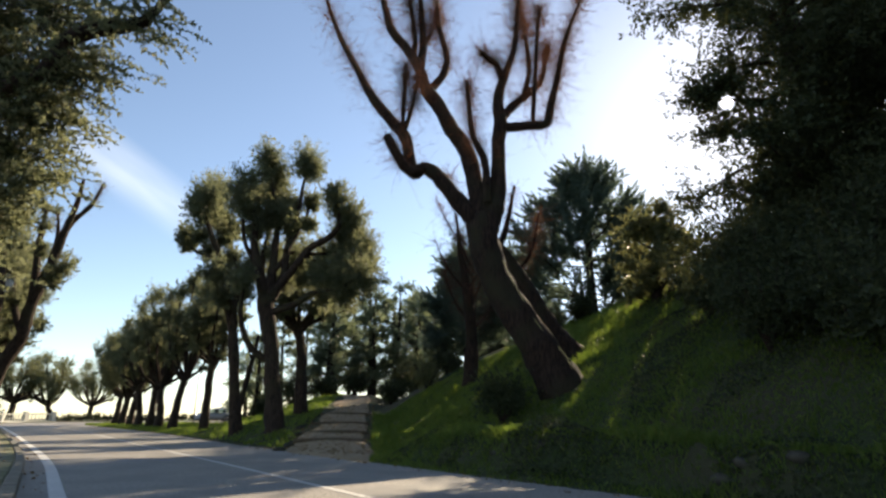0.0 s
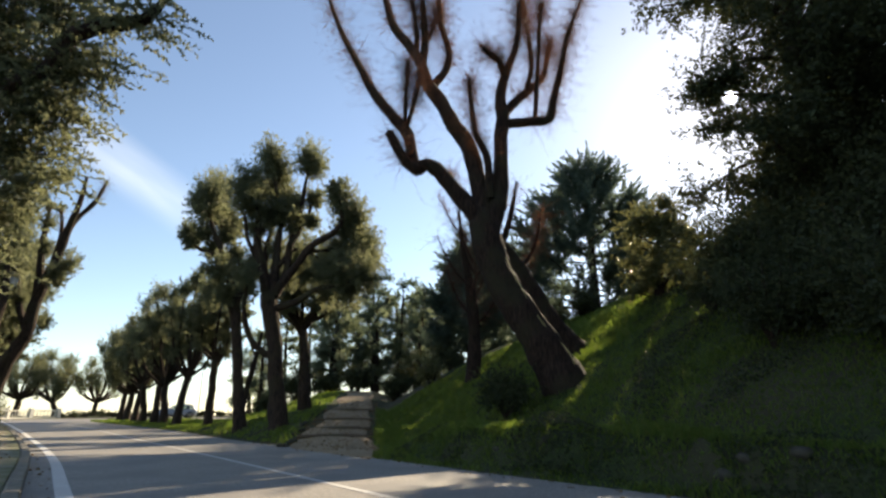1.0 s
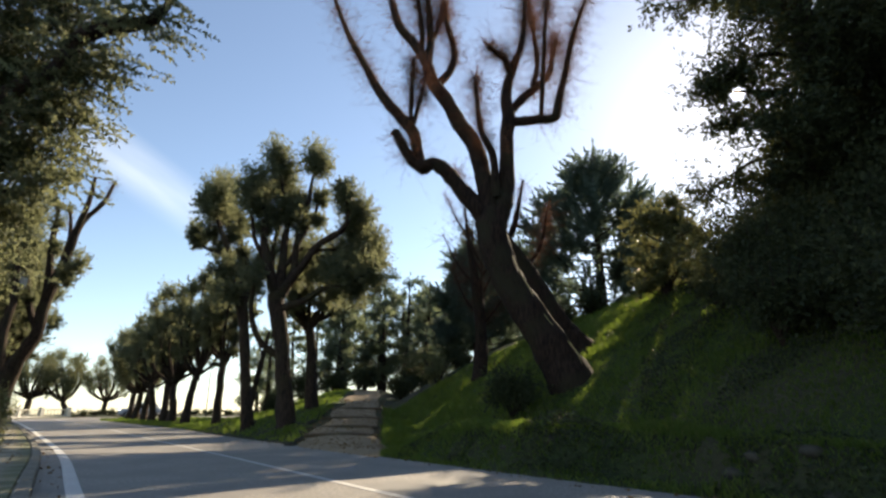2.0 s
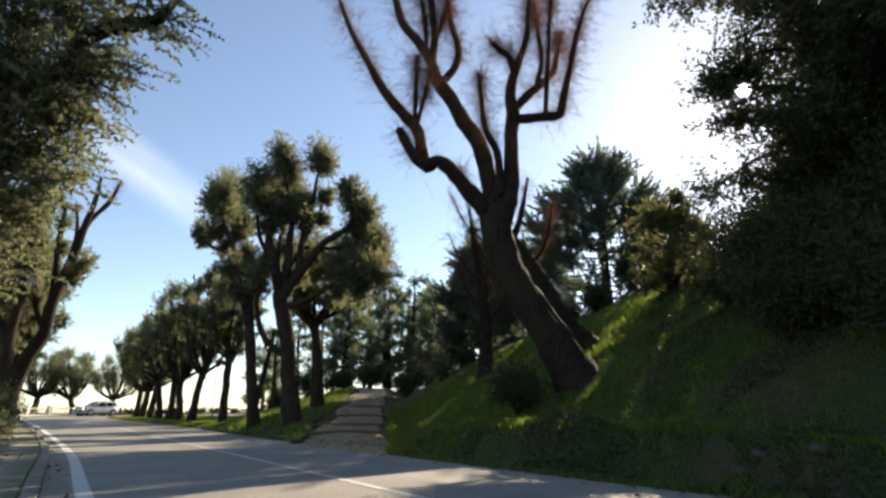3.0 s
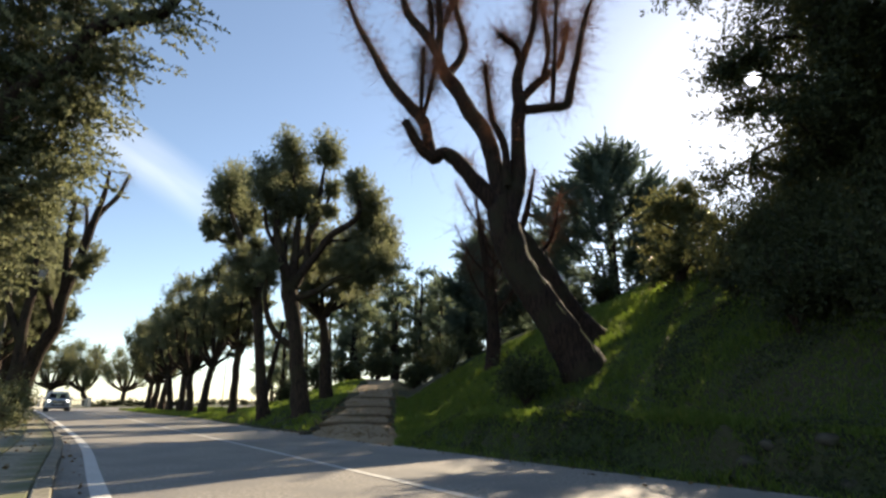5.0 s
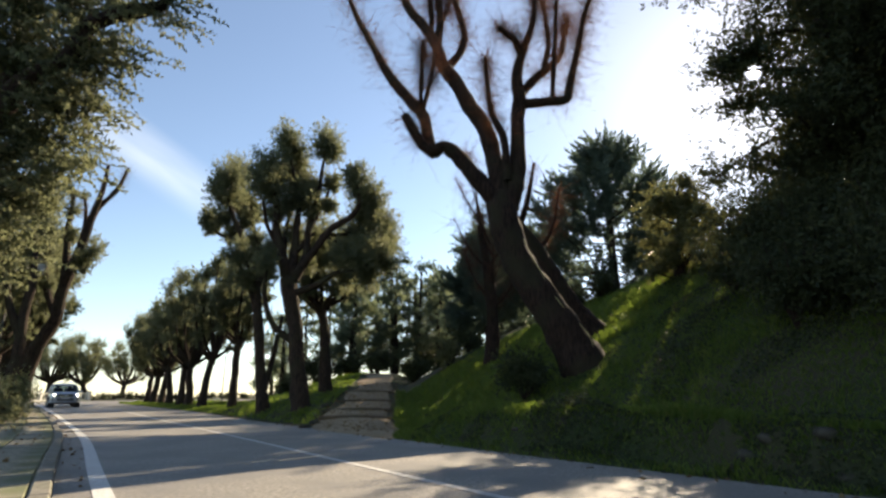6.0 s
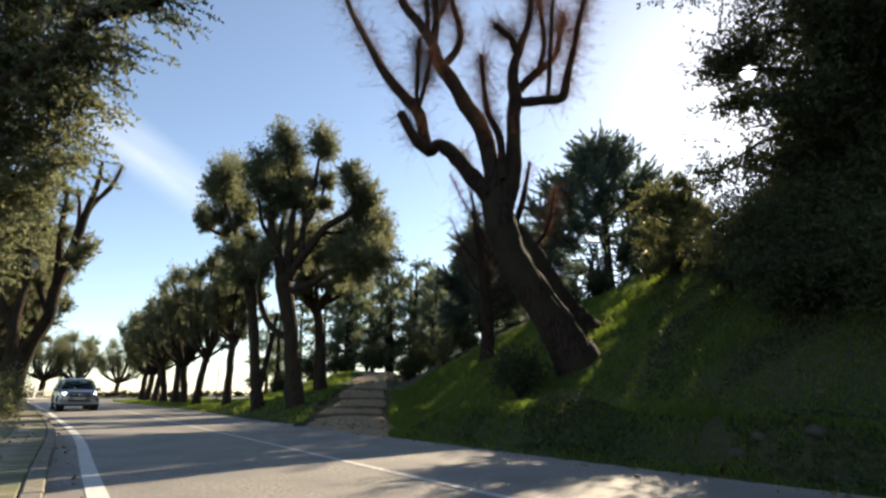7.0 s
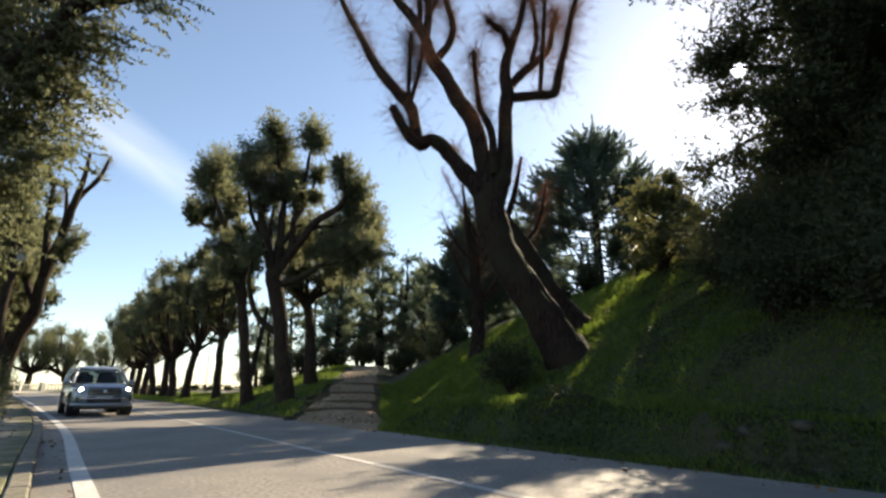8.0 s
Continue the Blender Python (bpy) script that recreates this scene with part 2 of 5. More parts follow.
def lie(x, y):
    """Height of the ground."""
    x, y = np.ravel(np.asarray(x, float)), np.ravel(np.asarray(y, float))
    r, k, zr = off_curve(x, y, RIGHT), off_curve(x, y, KERB), rise(y)
    yy = np.where(y > 30, 30 + (y - 30) * 0.04, y)
    xx = np.where(x > 15, 15 + (x - 15) * 0.35, x)
    steep = 1.38 + 0.58 * (xx - 2.87) + 0.215 * (yy - 15)
    crest = 3.05 + 0.313 * xx + 0.04 * (yy - 20)
    hill = -0.6 * np.logaddexp(-steep / 0.6, -crest / 0.6)
    ledge = 0.56 * smooth(r, 0.35, 1.1)
    hill = np.maximum(hill, ledge * smooth(x, -1.5, 0.5))
    hill = np.minimum(hill, ledge + 0.75 * np.maximum(0, r - 1.2))
    beside = x - path_mid(y)
    rightside = smooth(beside, 0.85, 1.8)
    lane = path_up(y) * np.where(beside < -1.2, np.exp(-((beside + 1.2) / 5.0) ** 2), 1.0) * smooth(r, 0.0, 1.5)
    z = zr + lane * (1 - rightside) + np.maximum(hill, lane * 0.9) * rightside
    z = z + 0.03 * smooth(r, 0.1, 0.5)
    verge = zr - 0.09 + 0.06 * smooth(-k, 0.5, 0.9) + 0.14 * smooth(-k, 1.15, 1.6) + 0.05 * smooth(-k, 2, 6)
    z = np.where(k < -0.3, verge, z)
    z = np.where((r < -0.2) & (k >= -0.3), zr - 0.09, z)
    z = np.where((r >= -0.2) & (r < 0.05), zr - 0.09 + (r + 0.2) * 0.36, z)
    far = np.hypot(x + 10, y - 20)
    return z - 55 * smooth(far, 85, 420)


def swell(x, y):
    return np.array([noise.noise(Vector((a * 0.9, b * 0.9, 0))) * 0.06 + noise.noise(Vector((a * 0.28, b * 0.28, 5))) * 0.11 for a, b in zip(x, y)])


def ground():
    def axis(lo, hi, step, out):
        mid = np.arange(lo, hi, step)
        grow = np.cumsum(step * 1.22 ** np.arange(1, 60))
        grow = grow[grow < out]
        return np.concatenate([lo - grow[::-1], mid, hi + grow])
    xs, ys = axis(-30, 20, 0.3, 3000), axis(-4, 48, 0.3, 3000)
    gx, gy = np.meshgrid(xs, ys)
    z = lie(gx, gy)
    flat = (off_curve(gx, gy, RIGHT) > 0.3)
    bumps = swell(gx.ravel(), gy.ravel())
    foot = off_curve(gx, gy, RIGHT)
    bumps += np.array([noise.noise(Vector((a * 2.6, b * 2.6, 3))) for a, b in zip(gx.ravel(), gy.ravel())]) * 0.11 * smooth(foot, 0.15, 0.5) * (1 - smooth(foot, 1.2, 2.6))
    lane = np.abs(gx.ravel() - path_mid(gy.ravel())) < 1.9
    z = z + bumps * flat * (~lane)
    n = len(xs)
    i = np.arange(len(z)).reshape(len(ys), n)
    s = Soup()
    s.add(np.stack([gx.ravel(), gy.ravel(), z], 1), np.stack([i[:-1, :-1], i[:-1, 1:], i[1:, 1:], i[1:, :-1]], -1).reshape(-1, 4))
    ob = new("ground", s.mesh("ground", M_SOIL))
    tagged(ob, "grassy earth bank and verges beside the road", "ground", kind="structure")
    return ob


def strip(name, a, b, mat, lift, across, label, category):
    s = Soup()
    n = len(a)
    rows = [a + (b - a) * t for t in np.linspace(0, 1, across + 1)]
    pts = np.stack(rows, 1)
    z = rise(pts[..., 1]) + lift
    i = np.arange(n * (across + 1)).reshape(n, across + 1)
    s.add(np.concatenate([pts, z[..., None]], -1).reshape(-1, 3), np.stack([i[:-1, :-1], i[:-1, 1:], i[1:, 1:], i[1:, :-1]], -1).reshape(-1, 4))
    return tagged(new(name, s.mesh(name, mat)), label, category, kind="structure")


GROUND = ground()
strip("road", KERB, sideways(RIGHT, 0.12), M_ASPHALT, 0.0, 8, "worn grey asphalt road that bends between trees", "road")
strip("edge_line", sideways(LEFT, -0.085), sideways(LEFT, 0.085), M_PAINT, 0.006, 2, "worn white painted line along the road's edge", "road marking")
MIDDLE = LEFT + (RIGHT - LEFT) * 0.535
strip("centre_line", sideways(MIDDLE, -0.055), sideways(MIDDLE, 0.055), M_WORN, 0.006, 2, "faded white painted centre line of the road", "road marking")


# ---- trees ----
class Tree:
    """A tree in parts: the first limb is its trunk."""

    def __init__(self, name, x, y, label, bark_mat, group="", sink=0.12, z=None, turn=0.0):
        z = float(lie([x], [y])[0]) if z is None else z
        self.ob = thing(name, pose(x, y, z - sink, 0, 0, turn), label, "tree", group)
        self.bark, self.count, self.ends = bark_mat, 0, []

    def limb(self, control, sides=10, per=5, knots=0.10):
        s = Soup()
        first = self.count == 0
        tube(s, control, sides + (4 if first else 0), per, knots, random, 0.35 if first else 0.0)
        self.count += 1
        self.ends.append(control)
        return part("trunk" if first else "limb", s, self.bark, self.ob)


def tuft(tree, at, radius, count, per, length, width, mat, rng, up=0.35, squash=1.0, name="leaf_tuft"):
    """A bristly, uneven ball of leafy shoots round a pollard knob."""
    s = Soup()
    p, a = shoots(rng, at, radius, count, per, up, squash, 0.5, 1.3)
    leaf_cards(s, p, a, length, width, rng)
    return part(name, s, mat, tree.ob, smooth=False)


def twigs(tree, rng, per_metre, length, skip=0.25, clumps=7):
    """Fine bare shoots that bristle in clumps from the limbs."""
    for control in tree.ends[1:]:
        rows = spline(control, 8)
        n = max(6, int(len(rows) * per_metre))
        knots = rng.uniform(skip, 1.0, clumps)
        where = np.where(rng.random(n) < 0.45, knots[rng.integers(0, clumps, n)] + rng.normal(size=n) * 0.07, rng.uniform(skip, 1.0, n))
        pick = np.clip(where, skip, 1.0) * (len(rows) - 1)
        low = pick.astype(int).clip(0, len(rows) - 2)
        p = rows[low] + (rows[low + 1] - rows[low]) * (pick - low)[:, None]
        keep = p[:, 3] < rng.uniform(0.0, 0.2, n)
        p = p[keep]
        if not len(p):
            continue
        n = len(p)
        way = unit(rng.normal(size=(n, 3)) + np.array([0, 0, 0.35]))
        reach = length * rng.uniform(0.15, 1.0, (n, 1)) ** 1.3
        side = unit(np.cross(way, rng.normal(size=(n, 3)))) * 0.004
        bow = unit(rng.normal(size=(n, 3)) + np.array([0, 0, -0.2])) * reach * 0.55
        s = Soup()
        mid = p[:, :3] + way * reach * 0.5 + bow * 0.25
        tip = p[:, :3] + way * reach + bow
        v = np.stack([p[:, :3] - side, p[:, :3] + side, mid + side * 0.8, mid - side * 0.8], 1).reshape(-1, 3)
        s.add(v, np.arange(4 * n).reshape(-1, 4))
        s.add(np.stack([mid - side * 0.8, mid + side * 0.8, tip], 1).reshape(-1, 3), np.arange(3 * n).reshape(-1, 3))
        for start in (0.3, 0.5, 0.7, 0.85):
            at = p[:, :3] + (tip - p[:, :3]) * start + bow * 0.1
            fork = at + unit(way + rng.normal(size=(n, 3)) * 1.1) * reach * 0.38
            s.add(np.stack([at - side * 0.8, at + side * 0.8, fork], 1).reshape(-1, 3), np.arange(3 * n).reshape(-1, 3))
        part("twig_spray", s, M_TWIG, tree.ob, "fine russet bare twigs", smooth=False, kind="stuff")


def great_tree():
    t = Tree("bare_tree", 2.87, 15.0, "large leaning bare pollarded tree on the grass bank", M_BARK, z=1.28 + 0.12)
    limb = t.limb
    limb([(0.75, 0.00, -0.45, 0.76), (0.36, 0.00, 0.50, 0.62), (-0.14, 0.00, 1.42, 0.51), (-0.68, 0.00, 2.30, 0.46), (-1.16, 0.00, 3.15, 0.43), (-1.44, 0.00, 3.95, 0.43), (-1.58, 0.00, 4.75, 0.43), (-1.64, 0.00, 5.35, 0.26)], knots=0.09)
    limb([(-1.64, 0.00, 4.89, 0.30), (-2.11, -0.05, 5.40, 0.25), (-2.55, -0.11, 5.96, 0.22), (-2.91, -0.16, 6.37, 0.20), (-3.24, -0.22, 6.53, 0.19), (-3.57, -0.27, 6.41, 0.20), (-3.78, -0.33, 7.42, 0.18), (-4.23, -0.38, 8.00, 0.17), (-4.78, -0.44, 8.69, 0.14), (-5.25, -0.49, 9.60, 0.10), (-5.84, -0.55, 10.75, 0.08), (-6.45, -0.60, 12.45, 0.04)])
    limb([(-3.54, -0.40, 6.29, 0.17), (-3.81, -0.50, 6.46, 0.15), (-4.08, -0.60, 6.91, 0.14), (-4.29, -0.70, 7.30, 0.12)])
    limb([(-3.85, -0.60, 7.70, 0.07), (-3.82, -0.80, 8.50, 0.06), (-3.77, -1.00, 9.48, 0.04)])
    limb([(-3.76, -0.60, 7.61, 0.07), (-3.55, -0.40, 8.74, 0.06), (-3.44, -0.20, 9.64, 0.03)])
    limb([(-1.58, 0.00, 4.70, 0.32), (-1.62, 0.00, 5.14, 0.31), (-1.75, 0.05, 6.21, 0.26), (-2.03, 0.10, 7.32, 0.25), (-2.42, 0.15, 7.97, 0.24), (-2.78, 0.20, 8.73, 0.22), (-3.25, 0.25, 9.52, 0.21), (-3.44, 0.30, 10.22, 0.18), (-3.84, 0.35, 10.95, 0.16), (-4.34, 0.40, 11.68, 0.14), (-4.56, 0.45, 12.44, 0.12), (-4.87, 0.50, 13.84, 0.08)])
    limb([(-3.15, 0.40, 9.43, 0.15), (-2.68, 0.50, 10.12, 0.12), (-2.56, 0.60, 10.87, 0.11), (-2.80, 0.70, 12.01, 0.09), (-2.85, 0.80, 12.69, 0.08), (-2.98, 0.90, 14.16, 0.05)])
    limb([(-3.41, 0.40, 10.25, 0.15), (-3.33, 0.33, 11.03, 0.12), (-3.40, 0.27, 12.26, 0.10), (-3.49, 0.20, 13.53, 0.06)])
    limb([(-3.59, 0.40, 10.77, 0.09), (-3.60, 0.20, 11.36, 0.08), (-3.72, 0.00, 12.26, 0.06), (-3.87, -0.20, 12.95, 0.04)])
    limb([(-3.28, 0.30, 11.00, 0.07), (-3.06, 0.75, 11.99, 0.06), (-2.89, 1.20, 13.25, 0.04)])
    limb([(-1.52, 0.00, 4.55, 0.34), (-1.30, 0.00, 5.14, 0.31), (-1.12, 0.03, 5.66, 0.25), (-1.06, 0.07, 6.68, 0.22), (-1.01, 0.10, 7.71, 0.21), (-0.94, 0.13, 8.23, 0.20), (-0.99, 0.17, 8.99, 0.17), (-0.78, 0.20, 9.87, 0.13), (-0.43, 0.23, 10.89, 0.10), (-0.27, 0.27, 12.18, 0.08), (-0.11, 0.30, 13.53, 0.05)])
    limb([(-0.94, 0.20, 8.10, 0.17), (-0.53, 0.08, 8.04, 0.15), (-0.13, -0.05, 8.02, 0.14), (0.38, -0.18, 8.03, 0.14), (0.52, -0.30, 8.57, 0.12), (0.74, -0.42, 9.41, 0.09), (0.90, -0.55, 10.17, 0.08), (1.11, -0.68, 10.92, 0.06), (1.53, -0.80, 11.96, 0.03)])
    limb([(-0.83, 0.20, 8.48, 0.14), (-0.45, 0.34, 8.98, 0.13), (-0.08, 0.48, 9.38, 0.12), (0.45, 0.62, 10.01, 0.10), (0.68, 0.76, 11.02, 0.08), (0.82, 0.90, 11.57, 0.05)])
    limb([(-0.13, 0.40, 9.37, 0.09), (0.10, 0.62, 10.43, 0.08), (0.08, 0.85, 11.77, 0.07), (0.02, 1.08, 12.84, 0.06), (0.02, 1.30, 14.20, 0.04)])
    limb([(-0.84, 0.20, 9.65, 0.10), (-1.02, -0.07, 10.07, 0.10), (-1.28, -0.33, 10.11, 0.09), (-1.57, -0.60, 10.18, 0.06)])
    limb([(-0.02, -0.08, 7.98, 0.08), (0.08, -0.37, 9.45, 0.06), (0.22, -0.43, 11.14, 0.05), (0.31, -0.50, 11.94, 0.03)])
    limb([(-1.43, -0.20, 5.49, 0.13), (-1.50, -0.35, 6.69, 0.11), (-1.83, -0.50, 7.40, 0.09), (-1.94, -0.65, 8.29, 0.07), (-2.00, -0.80, 9.01, 0.05)])
    rng = np.random.default_rng(5)
    twigs(t, rng, 55, 0.9)
    s = Soup()
    tube(s, [(0.62, -0.44, 0.80, 0.011), (0.45, -0.42, 1.21, 0.011), (-0.03, -0.40, 1.77, 0.011), (-0.34, -0.38, 2.22, 0.011), (-0.60, -0.38, 2.73, 0.011), (-0.84, -0.36, 3.2, 0.011), (-1.05, -0.36, 3.71, 0.011)], 6, 6, 0.0)
    part("cable", s, M_CABLE, t.ob, "yellowish cable that runs up the trunk")


def front_oak():
    t = Tree("pollarded_oak", -5.89, 22.0, "tall pollarded holm oak with round leaf tufts by the path", M_BARK2, z=0.08 + 0.12)
    limb = t.limb
    limb([(0.02, 0.00, -0.20, 0.44), (-0.15, 0.00, 0.79, 0.344), (-0.37, 0.00, 2.28, 0.295), (-0.52, 0.00, 3.59, 0.289), (-0.78, 0.00, 4.71, 0.315), (-0.93, 0.00, 5.45, 0.317)])
    limb([(-0.88, -0.00, 5.17, 0.226), (-1.19, -0.20, 6.47, 0.193), (-1.44, -0.40, 7.53, 0.148), (-1.40, -0.60, 8.42, 0.114), (-1.74, -0.80, 9.43, 0.069)])
    limb([(-0.76, 0.00, 5.36, 0.215), (-0.75, 0.10, 6.72, 0.173), (-0.76, 0.20, 7.79, 0.141), (-0.79, 0.30, 8.86, 0.107), (-1.38, 0.40, 11.34, 0.049)])
    limb([(-0.65, 0.00, 5.36, 0.192), (-0.33, 0.18, 6.38, 0.150), (-0.29, 0.36, 7.76, 0.130), (-0.03, 0.54, 9.08, 0.108), (0.04, 0.72, 10.45, 0.074), (0.12, 0.90, 11.30, 0.050)])
    limb([(-0.72, -0.00, 5.45, 0.181), (0.06, -0.12, 6.49, 0.160), (0.76, -0.24, 7.41, 0.137), (1.54, -0.36, 7.87, 0.126), (1.95, -0.48, 8.46, 0.092), (1.79, -0.60, 9.51, 0.046)])
    limb([(-0.66, -0.00, 4.83, 0.157), (0.32, -0.30, 5.11, 0.123), (1.21, -0.60, 5.55, 0.099), (2.14, -0.90, 5.61, 0.065), (2.99, -1.20, 6.03, 0.043)])
    limb([(-0.19, 0.00, 7.41, 0.093), (0.14, 0.65, 8.69, 0.084), (0.29, 1.30, 9.81, 0.050)])
    limb([(-0.54, -0.00, 2.93, 0.143), (-1.07, -0.23, 3.30, 0.120), (-1.45, -0.45, 3.93, 0.109), (-1.60, -0.68, 4.81, 0.087), (-1.49, -0.90, 5.77, 0.055)])
    limb([(-1.14, 0.00, 6.10, 0.125), (-1.29, 0.47, 7.55, 0.106), (-1.15, 0.93, 9.35, 0.086), (-1.30, 1.40, 10.74, 0.051)])
    limb([(-1.32, -0.00, 6.69, 0.103), (-1.69, -0.65, 7.45, 0.079), (-1.70, -1.30, 8.28, 0.055)])
    limb([(0.49, 0.00, 7.24, 0.092), (1.32, 0.45, 7.42, 0.071), (2.41, 0.90, 7.93, 0.048)])
    limb([(-0.62, 0.00, 6.57, 0.103), (-0.14, 0.60, 7.47, 0.083), (1.07, 1.20, 7.14, 0.061)])
    for x, y, z, r in ((-1.45, 0.4, 11.60, 0.54), (-1.36, 0.4, 11.07, 0.49), (0.11, 0.9, 11.57, 0.65), (0.37, 0.6, 11.11, 0.49), (-1.79, -0.8, 9.78, 0.62), (-1.87, -1.0, 9.06, 0.59), (-1.64, -0.6, 8.78, 0.46), (-1.27, 1.0, 10.83, 0.60), (-1.13, 1.2, 10.11, 0.65), (-1.72, 0.5, 9.96, 0.53), (-0.60, 0.2, 8.83, 0.57), (-0.50, 1.0, 9.64, 0.39), (0.34, 1.3, 9.91, 0.42), (1.76, -0.6, 9.61, 0.39), (1.91, -0.4, 8.98, 0.56), (2.40, 0.0, 8.63, 0.56), (2.12, 0.4, 8.15, 0.66), (2.61, 0.9, 7.93, 0.63), (2.96, 0.6, 7.10, 0.57), (1.48, 0.9, 7.30, 0.67), (2.35, 0.3, 6.77, 0.79), (2.07, -0.8, 5.91, 0.66), (3.07, -0.9, 5.84, 0.61), (1.36, -0.6, 6.07, 0.49), (2.37, -0.5, 5.34, 0.53), (-1.49, -0.9, 5.77, 0.39), (1.40, 0.5, 5.51, 0.46), (-0.9, 0.6, 7.4, 0.42), (0.0, 0.8, 6.9, 0.42), (-1.7, 0.5, 6.6, 0.45), (-0.5, 1.0, 6.2, 0.4), (0.6, 0.5, 6.2, 0.45), (-1.3, 0.3, 8.6, 0.5), (-0.7, 0.6, 9.3, 0.5), (-0.2, 0.5, 8.3, 0.42), (-1.5, -0.3, 8.0, 0.42), (0.55, 0.2, 8.5, 0.3), (-1.6, 0.9, 7.3, 0.42)):
        tuft(t, (x, y, z), r * 1.3, int(330 * r * r) + 80, 18, 0.13, 0.048, M_LEAF, np.random.default_rng(int(1000 * (x + 9) + 10 * z)), 0.5, 1.1)
    t = Tree("roadside_oak", -8.19, 24.4, "slender pollarded holm oak whose tufts lean over the road", M_BARK2, "oaks along the road", z=0.1 + 0.12)
    limb = t.limb
    limb([(0.04, 0.00, -0.20, 0.30), (-0.22, 0.00, 1.47, 0.216), (-0.46, 0.00, 3.38, 0.208), (-0.73, 0.00, 5.12, 0.212), (-1.08, 0.00, 6.50, 0.189)])
    limb([(-1.04, -0.00, 6.35, 0.164), (-1.42, -0.27, 7.64, 0.139), (-1.81, -0.53, 8.56, 0.114), (-2.09, -0.80, 9.45, 0.063)])
    limb([(-1.11, 0.00, 6.53, 0.126), (-1.90, 0.20, 7.71, 0.103), (-2.80, 0.40, 8.12, 0.078), (-3.43, 0.60, 8.59, 0.053)])
    limb([(-0.77, 0.00, 5.25, 0.150), (-0.68, 0.33, 6.74, 0.128), (-1.30, 0.67, 8.31, 0.105), (-1.85, 1.00, 9.62, 0.054)])
    limb([(-0.62, -0.00, 4.37, 0.111), (-1.15, -0.50, 6.03, 0.086), (-1.53, -1.00, 6.79, 0.061)])
    limb([(-1.65, 0.00, 7.98, 0.090), (-1.99, 0.40, 9.47, 0.079), (-2.35, 0.80, 11.04, 0.054)])
    for x, y, z, r in ((-2.06, -0.8, 10.17, 0.71), (-2.22, -0.8, 9.50, 0.66), (-2.35, 0.8, 11.10, 0.65), (-2.66, -0.4, 9.95, 0.46), (-2.18, 0.2, 9.54, 0.58), (-3.51, 0.6, 8.82, 0.42), (-3.27, 0.5, 8.40, 0.32), (-2.30, 0.6, 8.05, 0.39), (-1.50, 1.0, 9.25, 0.43), (-1.87, 1.0, 9.82, 0.38), (-1.35, -1.0, 6.72, 0.49), (-1.08, 0.5, 6.78, 0.52), (-0.69, 0.8, 6.19, 0.52), (-1.01, -0.8, 5.72, 0.44), (-1.6, 0.3, 8.6, 0.42), (-2.6, 0.2, 8.7, 0.4), (-1.2, 0.6, 7.8, 0.4)):
        tuft(t, (x, y, z), r * 1.3, int(320 * r * r) + 80, 18, 0.14, 0.05, M_LEAF, np.random.default_rng(int(1000 * (x + 9) + 10 * z)), 0.5, 1.1)


